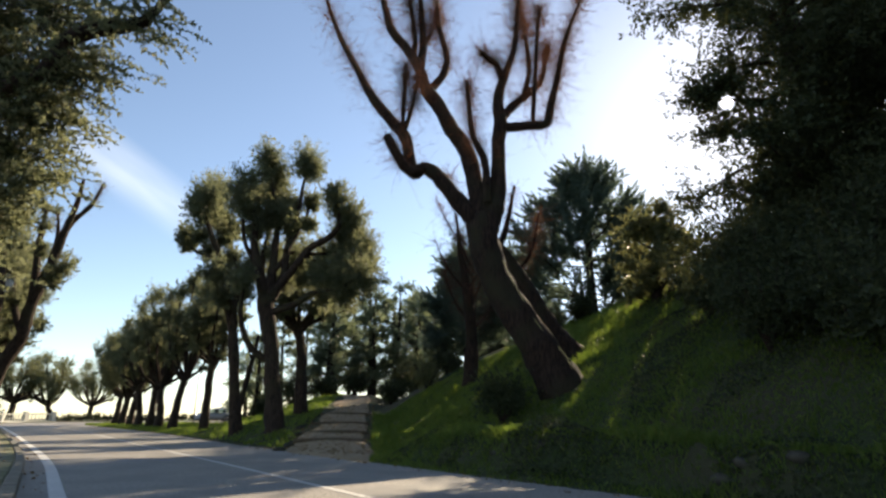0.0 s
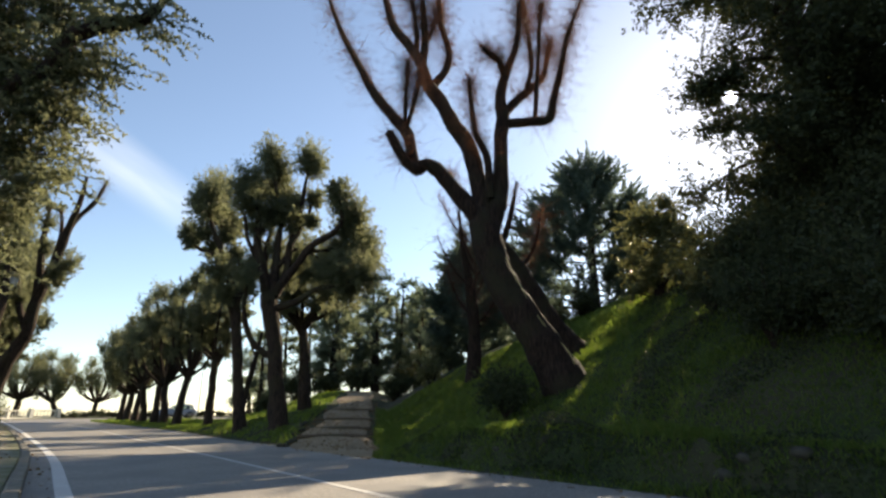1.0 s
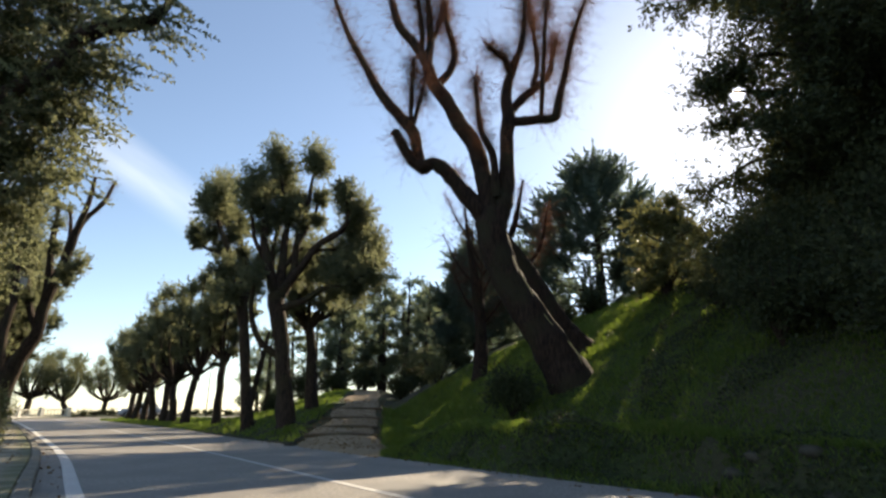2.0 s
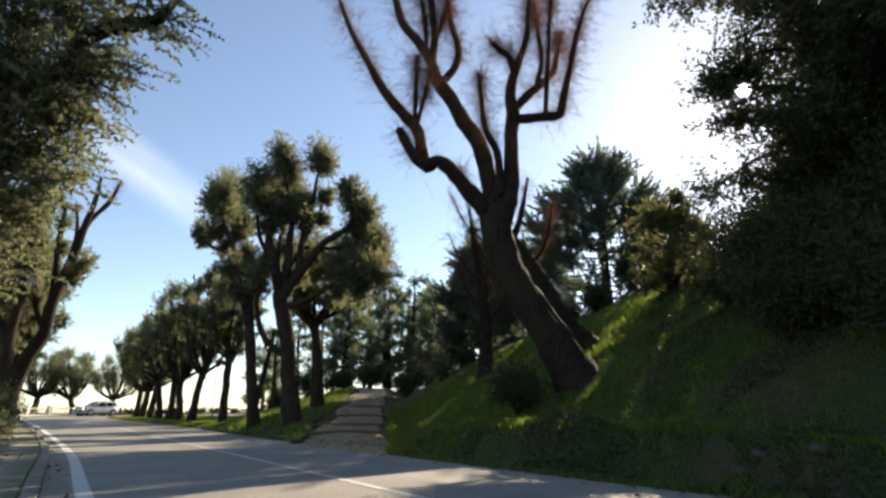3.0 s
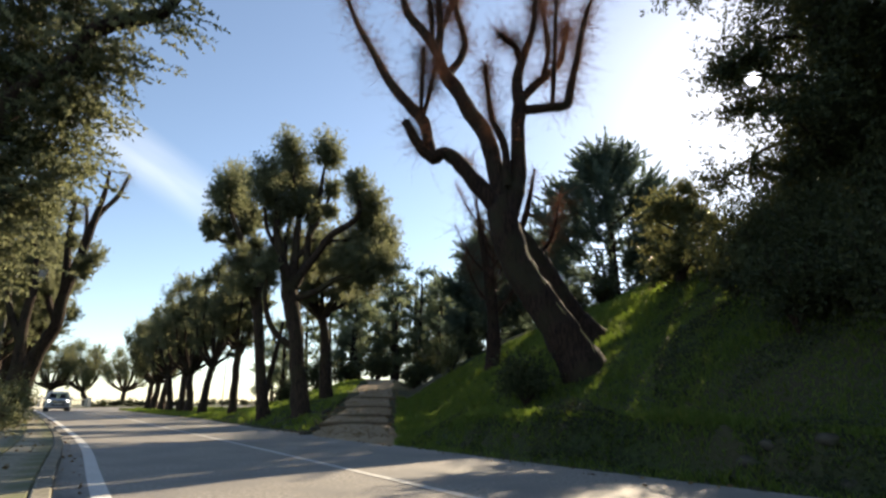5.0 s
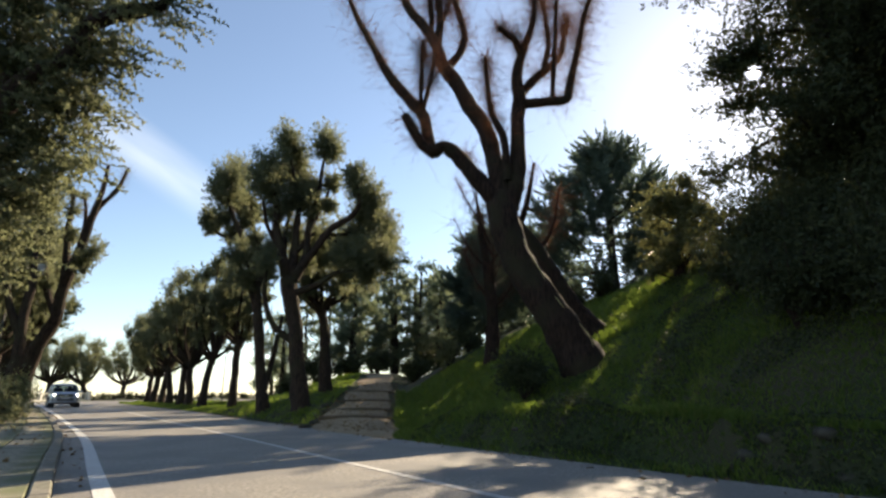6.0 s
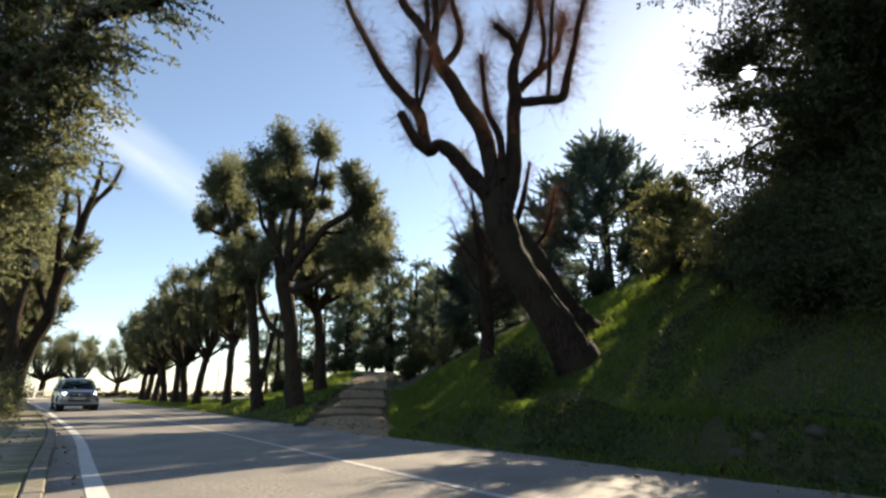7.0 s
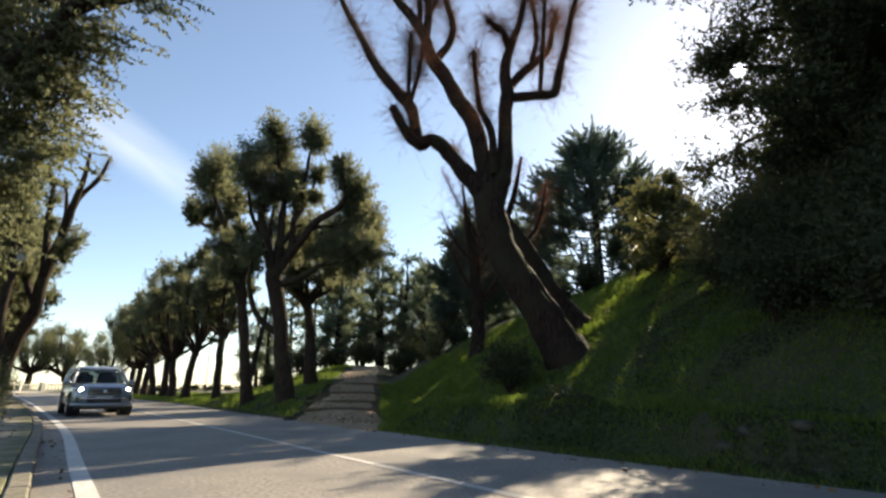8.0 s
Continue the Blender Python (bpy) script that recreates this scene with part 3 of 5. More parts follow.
def left_trees():
    rng = np.random.default_rng(12)
    t = Tree("leaning_oak", -18.21, 24.0, "leaning pollarded oak beside the pavement with short leafy sprouts", M_BARK2, z=0.3)
    limb = t.limb
    limb([(-0.62, 0.00, -0.25, 0.380), (-0.40, 0.00, 0.62, 0.327), (-0.22, 0.00, 1.47, 0.306), (0.12, 0.00, 2.88, 0.274), (0.69, 0.00, 4.08, 0.240), (0.73, 0.00, 4.97, 0.223), (0.90, 0.00, 5.97, 0.217), (1.26, 0.00, 7.13, 0.209), (1.40, 0.00, 7.91, 0.192)])
    limb([(1.38, -0.00, 7.78, 0.214), (1.68, -0.17, 8.73, 0.152), (2.07, -0.33, 9.85, 0.114), (2.29, -0.50, 11.03, 0.064)])
    limb([(1.46, 0.00, 8.18, 0.152), (1.67, 0.15, 9.16, 0.116), (2.27, 0.30, 10.04, 0.104), (2.45, 0.45, 10.71, 0.079), (2.53, 0.60, 11.35, 0.053)])
    limb([(0.79, 0.00, 5.22, 0.184), (0.63, 0.10, 6.77, 0.163), (0.40, 0.20, 7.97, 0.140), (0.33, 0.30, 9.35, 0.091), (0.23, 0.40, 10.13, 0.052)])
    limb([(0.94, -0.00, 6.18, 0.112), (1.69, -0.35, 6.65, 0.086), (2.31, -0.70, 6.94, 0.049)])
    limb([(1.31, 0.00, 7.57, 0.101), (1.15, 0.15, 8.89, 0.077), (0.83, 0.30, 9.90, 0.039)])
    limb([(0.67, 0.00, 4.08, 0.158), (-0.10, 0.30, 5.28, 0.149), (-0.81, 0.60, 6.89, 0.128), (-1.40, 0.90, 8.59, 0.066)])
    for x, y, z, r in ((2.31, -0.7, 6.9, 0.62), (1.75, -0.4, 6.6, 0.5), (1.9, -0.5, 6.2, 0.45), (0.23, 0.4, 10.0, 0.3), (0.35, 0.3, 9.1, 0.45), (0.6, 0.2, 7.9, 0.5), (0.83, 0.3, 9.8, 0.25), (-1.3, 0.9, 8.6, 0.9), (-0.8, 0.6, 7.2, 0.8), (-0.9, 0.5, 9.6, 0.7), (-1.9, 0.7, 7.8, 0.9), (-0.2, 0.4, 5.6, 0.5), (-1.4, 0.6, 6.2, 0.7)):
        tuft(t, (x, y, z), r, int(160 * r * r) + 26, 15, 0.15, 0.05, M_LEAF, rng, 0.1)
    twigs(t, rng, 16, 0.4, 0.4)
    t = Tree("roadside_oak", -17.2, 22.0, "pollarded oak with a leafy crown beside the pavement", M_BARK2, z=0.3)
    limb = t.limb
    limb([(0.04, 0.00, -0.21, 0.288), (-0.13, 0.00, 1.05, 0.240), (-0.13, 0.00, 2.57, 0.208), (-0.20, 0.00, 3.92, 0.176), (-0.08, 0.00, 5.32, 0.144), (-0.27, 0.00, 6.76, 0.096), (-0.71, 0.00, 8.26, 0.048)])
    limb([(-0.13, 0.00, 3.02, 0.15), (-0.60, -0.33, 4.33, 0.13), (-0.90, -0.67, 6.11, 0.10), (-0.78, -1.00, 7.67, 0.05)])
    for x, y, z, r in ((-0.7, 0, 8.3, 0.9), (-0.8, -1, 7.6, 0.9), (-1.2, -0.6, 6.0, 0.8), (-0.2, 0.2, 6.9, 0.6), (-1.6, 0.4, 9.2, 1.0), (-0.1, 0.3, 9.6, 0.8), (-1.4, 0, 4.4, 0.7), (-1.7, 0, 3.0, 0.7)):
        tuft(t, (x, y, z), r, int(120 * r), 15, 0.15, 0.055, M_LEAF, rng, 0.1)
    t = Tree("overhanging_oak", -7.62, 8.5, "holm oak whose leafy boughs hang over the pavement", M_BARK, z=0.4)
    limb = t.limb
    limb([(-0.01, 0.00, -0.31, 0.42), (-0.23, 0.00, 1.33, 0.36), (-0.44, 0.00, 2.98, 0.32), (-0.48, 0.00, 4.38, 0.27), (-0.27, 0.00, 5.23, 0.22)])
    limb([(-0.32, 0.00, 5.01, 0.20), (0.05, -0.03, 5.75, 0.17), (0.38, -0.07, 6.01, 0.16), (0.82, -0.10, 6.20, 0.15), (1.01, -0.13, 6.40, 0.15), (1.21, -0.17, 6.84, 0.14), (1.55, -0.20, 7.04, 0.13), (2.17, -0.23, 7.13, 0.12), (2.58, -0.27, 7.26, 0.09), (2.93, -0.30, 7.82, 0.05)])
    limb([(-0.43, 0.00, 4.59, 0.16), (-0.40, 0.27, 6.30, 0.13), (-0.54, 0.53, 7.61, 0.10), (-0.78, 0.80, 9.05, 0.06)])
    limb([(-0.44, 0.00, 3.37, 0.12), (-0.12, 0.17, 3.93, 0.08), (0.37, 0.33, 4.30, 0.05), (0.80, 0.50, 4.59, 0.02)])
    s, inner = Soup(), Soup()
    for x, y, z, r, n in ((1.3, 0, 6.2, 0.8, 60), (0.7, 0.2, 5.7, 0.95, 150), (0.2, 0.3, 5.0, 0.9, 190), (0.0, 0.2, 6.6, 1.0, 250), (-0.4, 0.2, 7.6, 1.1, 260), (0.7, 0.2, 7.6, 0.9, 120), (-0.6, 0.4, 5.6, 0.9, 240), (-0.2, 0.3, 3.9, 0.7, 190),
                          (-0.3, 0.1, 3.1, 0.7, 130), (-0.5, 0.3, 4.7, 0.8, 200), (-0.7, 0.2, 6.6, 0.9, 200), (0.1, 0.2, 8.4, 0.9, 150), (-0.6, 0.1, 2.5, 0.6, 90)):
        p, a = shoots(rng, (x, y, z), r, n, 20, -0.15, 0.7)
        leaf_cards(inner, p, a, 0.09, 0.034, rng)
    for x, y, z, r, n in ((1.7, -0.2, 7.15, 1.0, 34), (2.2, -0.3, 7.3, 0.85, 34), (2.65, -0.3, 7.35, 0.7, 22), (1.0, 0, 6.6, 0.9, 34), (0.75, 0.1, 6.1, 0.9, 36), (0.6, 0.2, 5.6, 0.9, 40), (0.4, 0.3, 5.1, 0.9, 40), (0.5, 0.3, 4.6, 0.9, 42),
                          (0.3, 0.2, 4.1, 0.8, 40), (0.2, 0.2, 3.6, 0.7, 36), (0.0, 0.2, 3.1, 0.7, 32), (1.5, 0, 6.35, 0.7, 24), (1.1, 0.1, 5.5, 0.65, 22), (0.9, 0.1, 4.3, 0.6, 22), (0.5, 0.0, 6.9, 1.0, 40), (0.4, 0.1, 7.9, 1.0, 40), (0.0, 0.1, 2.6, 0.6, 22)):
        p, a = sprays(rng, (x, y, z), r, n, 30)
        leaf_cards(s, p, a, 0.10, 0.042, rng)
    # Inner leaves get the darker tone: the crown's inner shade is in the colour.
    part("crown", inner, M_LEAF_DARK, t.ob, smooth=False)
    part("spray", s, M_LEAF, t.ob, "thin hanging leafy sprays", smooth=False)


def make_dark_oak(seed, height, reach, label, shoot=70, gap=None):
    """A dense evergreen with boughs down to the ground."""
    rng = np.random.default_rng(seed)
    t = Tree("evergreen_oak", 0, 0, label, M_BARK, "evergreen oaks on the bank", z=0, sink=0)
    t.limb([(0, 0, -0.3, 0.40), (0.05, 0, 1.5, 0.32), (-0.1, 0.1, height * 0.3, 0.28), (-0.15, 0, height * 0.55, 0.22), (0.1, 0, height * 0.8, 0.12), (0, 0, height, 0.04)])
    s = Soup()
    n = 58
    for i in range(n):
        k = (i + 0.5) / n
        z = 0.5 + (height - 0.6) * k
        a = i * 2.4 + rng.uniform(-0.4, 0.4)
        out = reach * (0.8 + 0.3 * math.sin(k * 2.9)) * rng.uniform(0.72, 1.08)
        ex, ey, ez = math.cos(a) * out, math.sin(a) * out, z + rng.uniform(-0.5, 0.9)
        t.limb([(0, 0, z, 0.08), (ex * 0.5, ey * 0.5, z + 0.4, 0.05), (ex, ey, ez, 0.015)], 6, 4)
        for f in (0.3, 0.55, 0.78, 1.0):
            c = (ex * f + rng.normal() * 0.2, ey * f + rng.normal() * 0.2, z + (ez - z) * f + 0.1)
            p, ax = shoots(rng, c, 1.05 - 0.25 * f, shoot if k > 0.4 else max(shoot, 48), 15, 0.05)
            if gap is not None:
                w = np.array(sun_way)
                d = p - np.array(gap)
                open_sky = np.linalg.norm(d - (d @ w)[:, None] * w, axis=1) < 0.2
                p, ax = p[~open_sky], ax[~open_sky]
            leaf_cards(s, p, ax, 0.125, 0.055, rng)
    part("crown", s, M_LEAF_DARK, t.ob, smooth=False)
    return t.ob


def dark_oak():
    a = make_dark_oak(31, 12.0, 3.0, "dark evergreen oak on the grass bank with the sun shining through", 28, (-9.15, -11.9, 0.87 + 0.1 - float(lie([9.15], [11.9])[0])))
    place(a, 9.15, 11.9, 0, first=True)
    a = make_dark_oak(37, 12.0, 3.3, "dense dark evergreen oak on the grass bank, also copied out of view for shade", 44)
    place(a, 13.0, 12.8, 130, first=True)
    place(a, 10.6, 8.4, 240, scale=0.75)
    # Unseen oaks added beside and behind the camera to dim the bank's sky light.
    place(a, 11.6, 2.6, 20, scale=0.9)
    place(a, 13.5, -2.5, 200)


def make_pollard(name, label, seed, height, trunk, radius, spread, tufts, size, mat, group, dense=60, drape=0.5):
    """A pollarded roadside oak: a bare stem that forks into knotty limbs, each with tufts and hanging shoots."""
    rng = np.random.default_rng(seed)
    t = Tree(name, 0, 0, label, M_BARK2, group, z=0, sink=0)
    lean = rng.uniform(-0.45, 0.45, 2)
    t.limb([(0, 0, -0.3, radius * 1.35), (lean[0] * 0.3, -lean[1] * 0.2, trunk * 0.3, radius), (lean[0] * 0.5, lean[1] * 0.7, trunk * 0.7, radius * 0.9), (lean[0], lean[1], trunk, radius * 0.85)], 8, 5, 0.14)
    crown = Soup()
    turn = rng.uniform(0, 6.28)
    for i in range(tufts):
        a = turn + 2.4 * i + rng.uniform(-0.35, 0.35)
        k = (i + 0.5) / tufts
        out = spread * (0.25 + 0.75 * math.sqrt(1 - k)) * rng.uniform(0.65, 1.15)
        z = trunk + (height - trunk) * (0.42 + 0.58 * k) * rng.uniform(0.9, 1.02) - size * 0.7
        base = trunk * rng.uniform(0.82, 1.0)
        root = np.array([lean[0], lean[1], base])
        tip = np.array([math.cos(a) * out + lean[0], math.sin(a) * out + lean[1], z])
        elbow = root + (tip - root) * np.array([0.62, 0.62, 0.36]) + rng.normal(size=3) * 0.12
        t.limb([(*root, radius * 0.55), (*elbow, radius * 0.38), (*(elbow + (tip - elbow) * 0.55 + rng.normal(size=3) * 0.12), radius * 0.26), (*tip, radius * 0.1)], 6, 4, 0.16)
        r = size * rng.uniform(0.65, 1.25)
        knobs = [(tip, r, 1.0), (tip + rng.normal(size=3) * r * 0.7, r * 0.75, 0.8), (elbow + (tip - elbow) * 0.55, r * 0.8, 0.6)]
        if rng.random() < drape:
            knobs.append((elbow + (tip - elbow) * 0.2 + np.array([0, 0, -0.3]), r * 0.8, 0.4))
        for c, q, up in knobs:
            p, ax = shoots(rng, c, q, int(dense * (q / size) ** 2), 15, up, 1.25, 0.4, 1.35)
            leaf_cards(crown, p, ax, 0.2, 0.065, rng)
    part("crown", crown, mat, t.ob, smooth=False)
    return t.ob


def place(ob, x, y, turn=0.0, sink=0.1, scale=1.0, first=False):
    z = float(lie([x], [y])[0]) - sink
    if first:
        ob.scale = (scale,) * 3
        ob.matrix_basis = pose(x, y, z, 0, 0, turn) @ Matrix.Diagonal((scale, scale, scale, 1))
        return ob
    keep = tuple(ob.scale)
    ob.scale = (scale,) * 3
    made = copy_thing(ob, pose(x, y, z, 0, 0, turn))
    ob.scale = keep
    return made


def oak_row():
    group = "oaks along the road"
    label = "pollarded holm oak in a row along the road"
    a = make_pollard("roadside_oak", label, 41, 10.6, 3.6, 0.25, 2.0, 13, 0.75, M_LEAF, group)
    b = make_pollard("roadside_oak", label, 47, 10.9, 3.2, 0.27, 2.3, 14, 0.8, M_LEAF, group)
    c = make_pollard("roadside_oak", "pollarded oak with paler hanging foliage by the path", 53, 9.0, 4.2, 0.25, 1.9, 12, 0.75, M_LEAF, group, 55, 1.0)
    d = make_pollard("roadside_oak", label, 59, 9.0, 3.4, 0.26, 2.3, 12, 0.8, M_LEAF, group)
    e = make_pollard("roadside_oak", "pollarded holm oak at the far end of the row", 67, 9.1, 2.9, 0.28, 2.9, 12, 0.85, M_LEAF, group)
    f = make_pollard("roadside_oak", "small pollarded oak with hanging foliage on the verge", 71, 7.9, 3.6, 0.20, 1.3, 9, 0.6, M_LEAF, group, 55, 0.8)
    for ob, x, y, turn in ((a, -17.4, 39.0, 0), (b, -20.2, 43.0, 90), (c, -6.3, 27.5, 10), (d, -24.2, 48.0, 140), (e, -30.6, 56.5, 200), (f, -11.9, 30.3, 280)):
        place(ob, x, y, turn, first=True)
    for ob, x, y, turn, size in ((d, -22.0, 45.5, 30, 1.02), (d, -26.3, 51.0, 260, 1.0), (e, -28.6, 54.0, 60, 0.98)):
        place(ob, x, y, turn, scale=size)
    for ob, x, y, turn, size in ((c, -19.6, 21.5, 80, 0.98), (a, -22.6, 28.5, 10, 0.9), (b, -25.6, 32.0, 200, 0.85), (d, -21.0, 25.0, 300, 1.0)):
        place(ob, x, y, turn, scale=size)
    far = make_pollard("far_oak", "pollarded oak behind the stone balustrade", 61, 9.2, 2.6, 0.42, 4.4, 15, 1.15, M_LEAF, "oaks behind the balustrade", 62, 0.2)
    other = make_pollard("far_oak", "pollarded oak with an open crown behind the stone balustrade", 63, 9.0, 2.2, 0.40, 4.0, 13, 1.1, M_LEAF, "oaks behind the balustrade", 62, 0.2)
    place(far, -60.5, 84.0, 0, first=True)
    place(other, -55.6, 85.0, 120, first=True)
    place(far, -50.6, 86.0, 230, scale=0.86)
    place(other, -66.0, 82.0, 300, scale=0.75)


def conifer(name, label, seed, height, reach, low, group=""):
    """A cedar: tiers of boughs that dip and turn up into pointed sprays."""
    rng = np.random.default_rng(seed)
    t = Tree(name, 0, 0, label, M_BARK, group, z=0, sink=0)
    t.limb([(0, 0, -0.3, height * 0.03), (0.05, 0, height * 0.4, height * 0.02), (0, 0.05, height, 0.02)], 8)
    s = Soup()
    n = int(height * 8)
    for i in range(n):
        k = (i + 0.5) / n
        z = low + (height - low) * k * 0.94
        a = i * 2.4 + rng.uniform(-0.3, 0.3)
        out = reach * (1 - k ** 1.7) * rng.uniform(0.55, 1.15) + 0.35
        root = np.array([0, 0, z])
        tip = np.array([math.cos(a) * out, math.sin(a) * out, z + out * rng.uniform(0.1, 0.42)])
        level = unit(np.array([math.cos(a), math.sin(a), 0.0]))
        if i % 2 == 0:
            t.limb([(0, 0, z, 0.06), (tip[0] * 0.5, tip[1] * 0.5, z + out * 0.05, 0.04), (*tip, 0.01)], 5, 3)
        for q in range(int(8 + out * 5.0)):
            f = rng.uniform(0.25, 1.0) ** 0.7
            c = root + (tip - root) * f + rng.normal(size=3) * np.array([0.25, 0.25, 0.1]) * (0.4 + 0.16 * out)
            c[2] -= math.sin(f * math.pi) * out * 0.10
            way = unit(level * rng.uniform(0.5, 1.0) + rng.normal(size=3) * 0.35 + np.array([0, 0, 0.25 + 0.6 * f * f]))
            m = 44
            l = rng.uniform(0.5, 1.15) * (0.85 + 0.06 * height)
            u = rng.uniform(0, 1, (m, 1))
            at = c + way * l * u + rng.normal(size=(m, 3)) * 0.09 * (1.1 - u)
            ax = unit(way * 0.9 + rng.normal(size=(m, 3)) * 0.55)
            leaf_cards(s, at, ax, 0.30, 0.075, rng)
    part("crown", s, M_NEEDLE, t.ob, smooth=False)
    return t.ob


def wood_tree(seed, height, mat, label, name="wood_tree", tiers=19, low=0.12, wide=1.0, group="trees of the wood"):
    """A slender tree of the little wood behind the path."""
    rng = np.random.default_rng(seed)
    t = Tree(name, 0, 0, label, M_BARK, group, z=0, sink=0)
    bend = rng.uniform(-0.5, 0.5, 2)
    t.limb([(0, 0, -0.3, 0.22), (bend[0] * 0.4, bend[1] * 0.4, height * 0.4, 0.17), (bend[0], bend[1], height * 0.75, 0.1), (bend[0], bend[1], height * 0.97, 0.03)], 7)
    s = Soup()
    for i in range(tiers):
        z = height * (low + (0.97 - low) * (i + 0.5) / tiers)
        a = i * 2.4 + rng.uniform(-0.4, 0.4)
        out = wide * rng.uniform(0.6, 2.3) * (1.15 - 0.6 * z / height)
        c = (math.cos(a) * out + bend[0], math.sin(a) * out + bend[1], z + rng.uniform(-0.2, 0.4))
        t.limb([(bend[0] * 0.7, bend[1] * 0.7, z - 0.4, 0.05), (c[0] * 0.6, c[1] * 0.6, z, 0.035), (*c, 0.012)], 5, 3)
        p, ax = shoots(rng, c, rng.uniform(0.55, 1.15), 30, 11, 0.15, 0.75)
        leaf_cards(s, p, ax, 0.24, 0.085, rng)
    part("crown", s, mat, t.ob, smooth=False)
    return t.ob


def wood():
    rng = np.random.default_rng(77)
    kinds = [wood_tree(1, 9.5, M_WOOD_LEAF, "slender dark-leaved tree in the wood"), wood_tree(2, 11, M_NEEDLE, "slender evergreen tree in the wood"), wood_tree(3, 8.5, M_WOOD_LEAF, "slender green tree in the wood")]
    spots = [(-9.8, 55, 1.23), (-4.1, 60, 1.21), (-9.5, 50, 1.1), (-2, 54, 1.24), (1.3, 58, 1.22), (-16, 60, 1.21), (-13, 58, 1.1), (3, 52, 1.1), (-20, 66, 1.1), (-10, 66, 1.1), (-4, 70, 1.1), (7.1, 57, 1.22), (-24, 74, 1.1), (8, 50, 1.1), (-8.5, 74, 1.1), (-8.8, 49, 1.27), (-6.7, 59, 1.21), (1.5, 64, 1.1), (4.5, 58, 1.1), (5, 54, 1.24), (-18.5, 60, 1.1), (-0.5, 62, 1.2), (-13.5, 66, 1.1), (-6, 56, 1.1), (-1, 60, 1.1), (-8.4, 60, 1.1), (-2.2, 56, 1.1), (-4.6, 62, 1.2), (-7.2, 66, 1.2), (-2.6, 66, 1.2)]
    for i, (x, y, grown) in enumerate(spots):
        place(kinds[i % 3], x, y, rng.uniform(0, 360), scale=grown * rng.uniform(0.88, 1.15), first=i < 3)
    c = conifer("cedar", "blue-green cedar with uptilted boughs on the hill", 21, 11.0, 5.7, 0.2)
    place(c, 9.9, 35.0, 0, first=True)
    c = conifer("cedar", "dark cedar behind the leaning bare tree", 22, 8.4, 3.5, 0.6)
    place(c, 2.1, 38.0, 0, first=True)
    t = Tree("bare_sapling", 1.4, 23.0, "bare tree with fine twigs behind the leaning trunk", M_BARK)
    t.limb([(0, 0, 0, 0.30), (0.05, 0, 1.5, 0.26), (-0.05, 0, 3.6, 0.22), (-0.35, 0, 5.4, 0.12), (-0.55, 0, 7.6, 0.03)], 8)
    for i in range(13):
        a, z = i * 2.4, 2.2 + i * 0.4
        t.limb([(0.05, 0, z, 0.05), (math.cos(a) * 0.8, math.sin(a) * 0.5, z + 0.9, 0.035), (math.cos(a) * 1.5, math.sin(a) * 0.8, z + 2.3, 0.012)], 5, 4)
    twigs(t, np.random.default_rng(15), 26, 0.8, 0.1)
    t = Tree("leaning_bare_tree", 3.95, 18.0, "second leaning bare tree close behind the large one", M_BARK)
    z = t.ob.matrix_basis.translation.z
    t.limb([(0.75, 0, 2.45 - z, 0.44), (0.45, 0, 2.89 - z, 0.38), (0.12, 0, 3.23 - z, 0.34), (-0.27, 0, 3.71 - z, 0.32), (-0.7, 0, 4.42 - z, 0.31), (-1.22, 0, 5.39 - z, 0.29), (-1.67, 0, 6.09 - z, 0.24), (-2.3, 0, 7.3 - z, 0.16), (-2.6, 0, 9.0 - z, 0.07)], 8)
    t.limb([(-1.9, 0, 6.2 - z, 0.14), (-1.5, 0.2, 7.4 - z, 0.1), (-1.2, 0.3, 8.8 - z, 0.04)], 6)
    t.limb([(-2.4, 0, 7.3 - z, 0.12), (-3.1, 0.2, 8.2 - z, 0.08), (-3.6, 0.3, 9.2 - z, 0.03)], 6)
    t.limb([(-1.4, 0, 5.3 - z, 0.09), (-0.7, 0.2, 6.4 - z, 0.06), (-0.4, 0.2, 7.8 - z, 0.02)], 6)
    twigs(t, np.random.default_rng(16), 30, 0.8)
    t = Tree("leaning_tree", -14.3, 42.0, "leaning bare trunk on the lawn", M_BARK2)
    t.limb([(0, 0, 0, 0.24), (0.35, 0, 2.2, 0.2), (0.8, 0, 4.6, 0.16), (1.1, 0, 6.5, 0.1)], 7)
    t.limb([(0.8, 0, 4.6, 0.1), (0.2, 0.3, 6.0, 0.06), (0.1, 0.3, 7.4, 0.02)], 5)
    y = wood_tree(9, 4.6, M_LEAF_YELLOW, "small yellow-green tree on the hill's crest", "small_tree", 34, 0.03, 0.9, "")
    place(y, 7.5, 18.7, 40, first=True, scale=0.76)


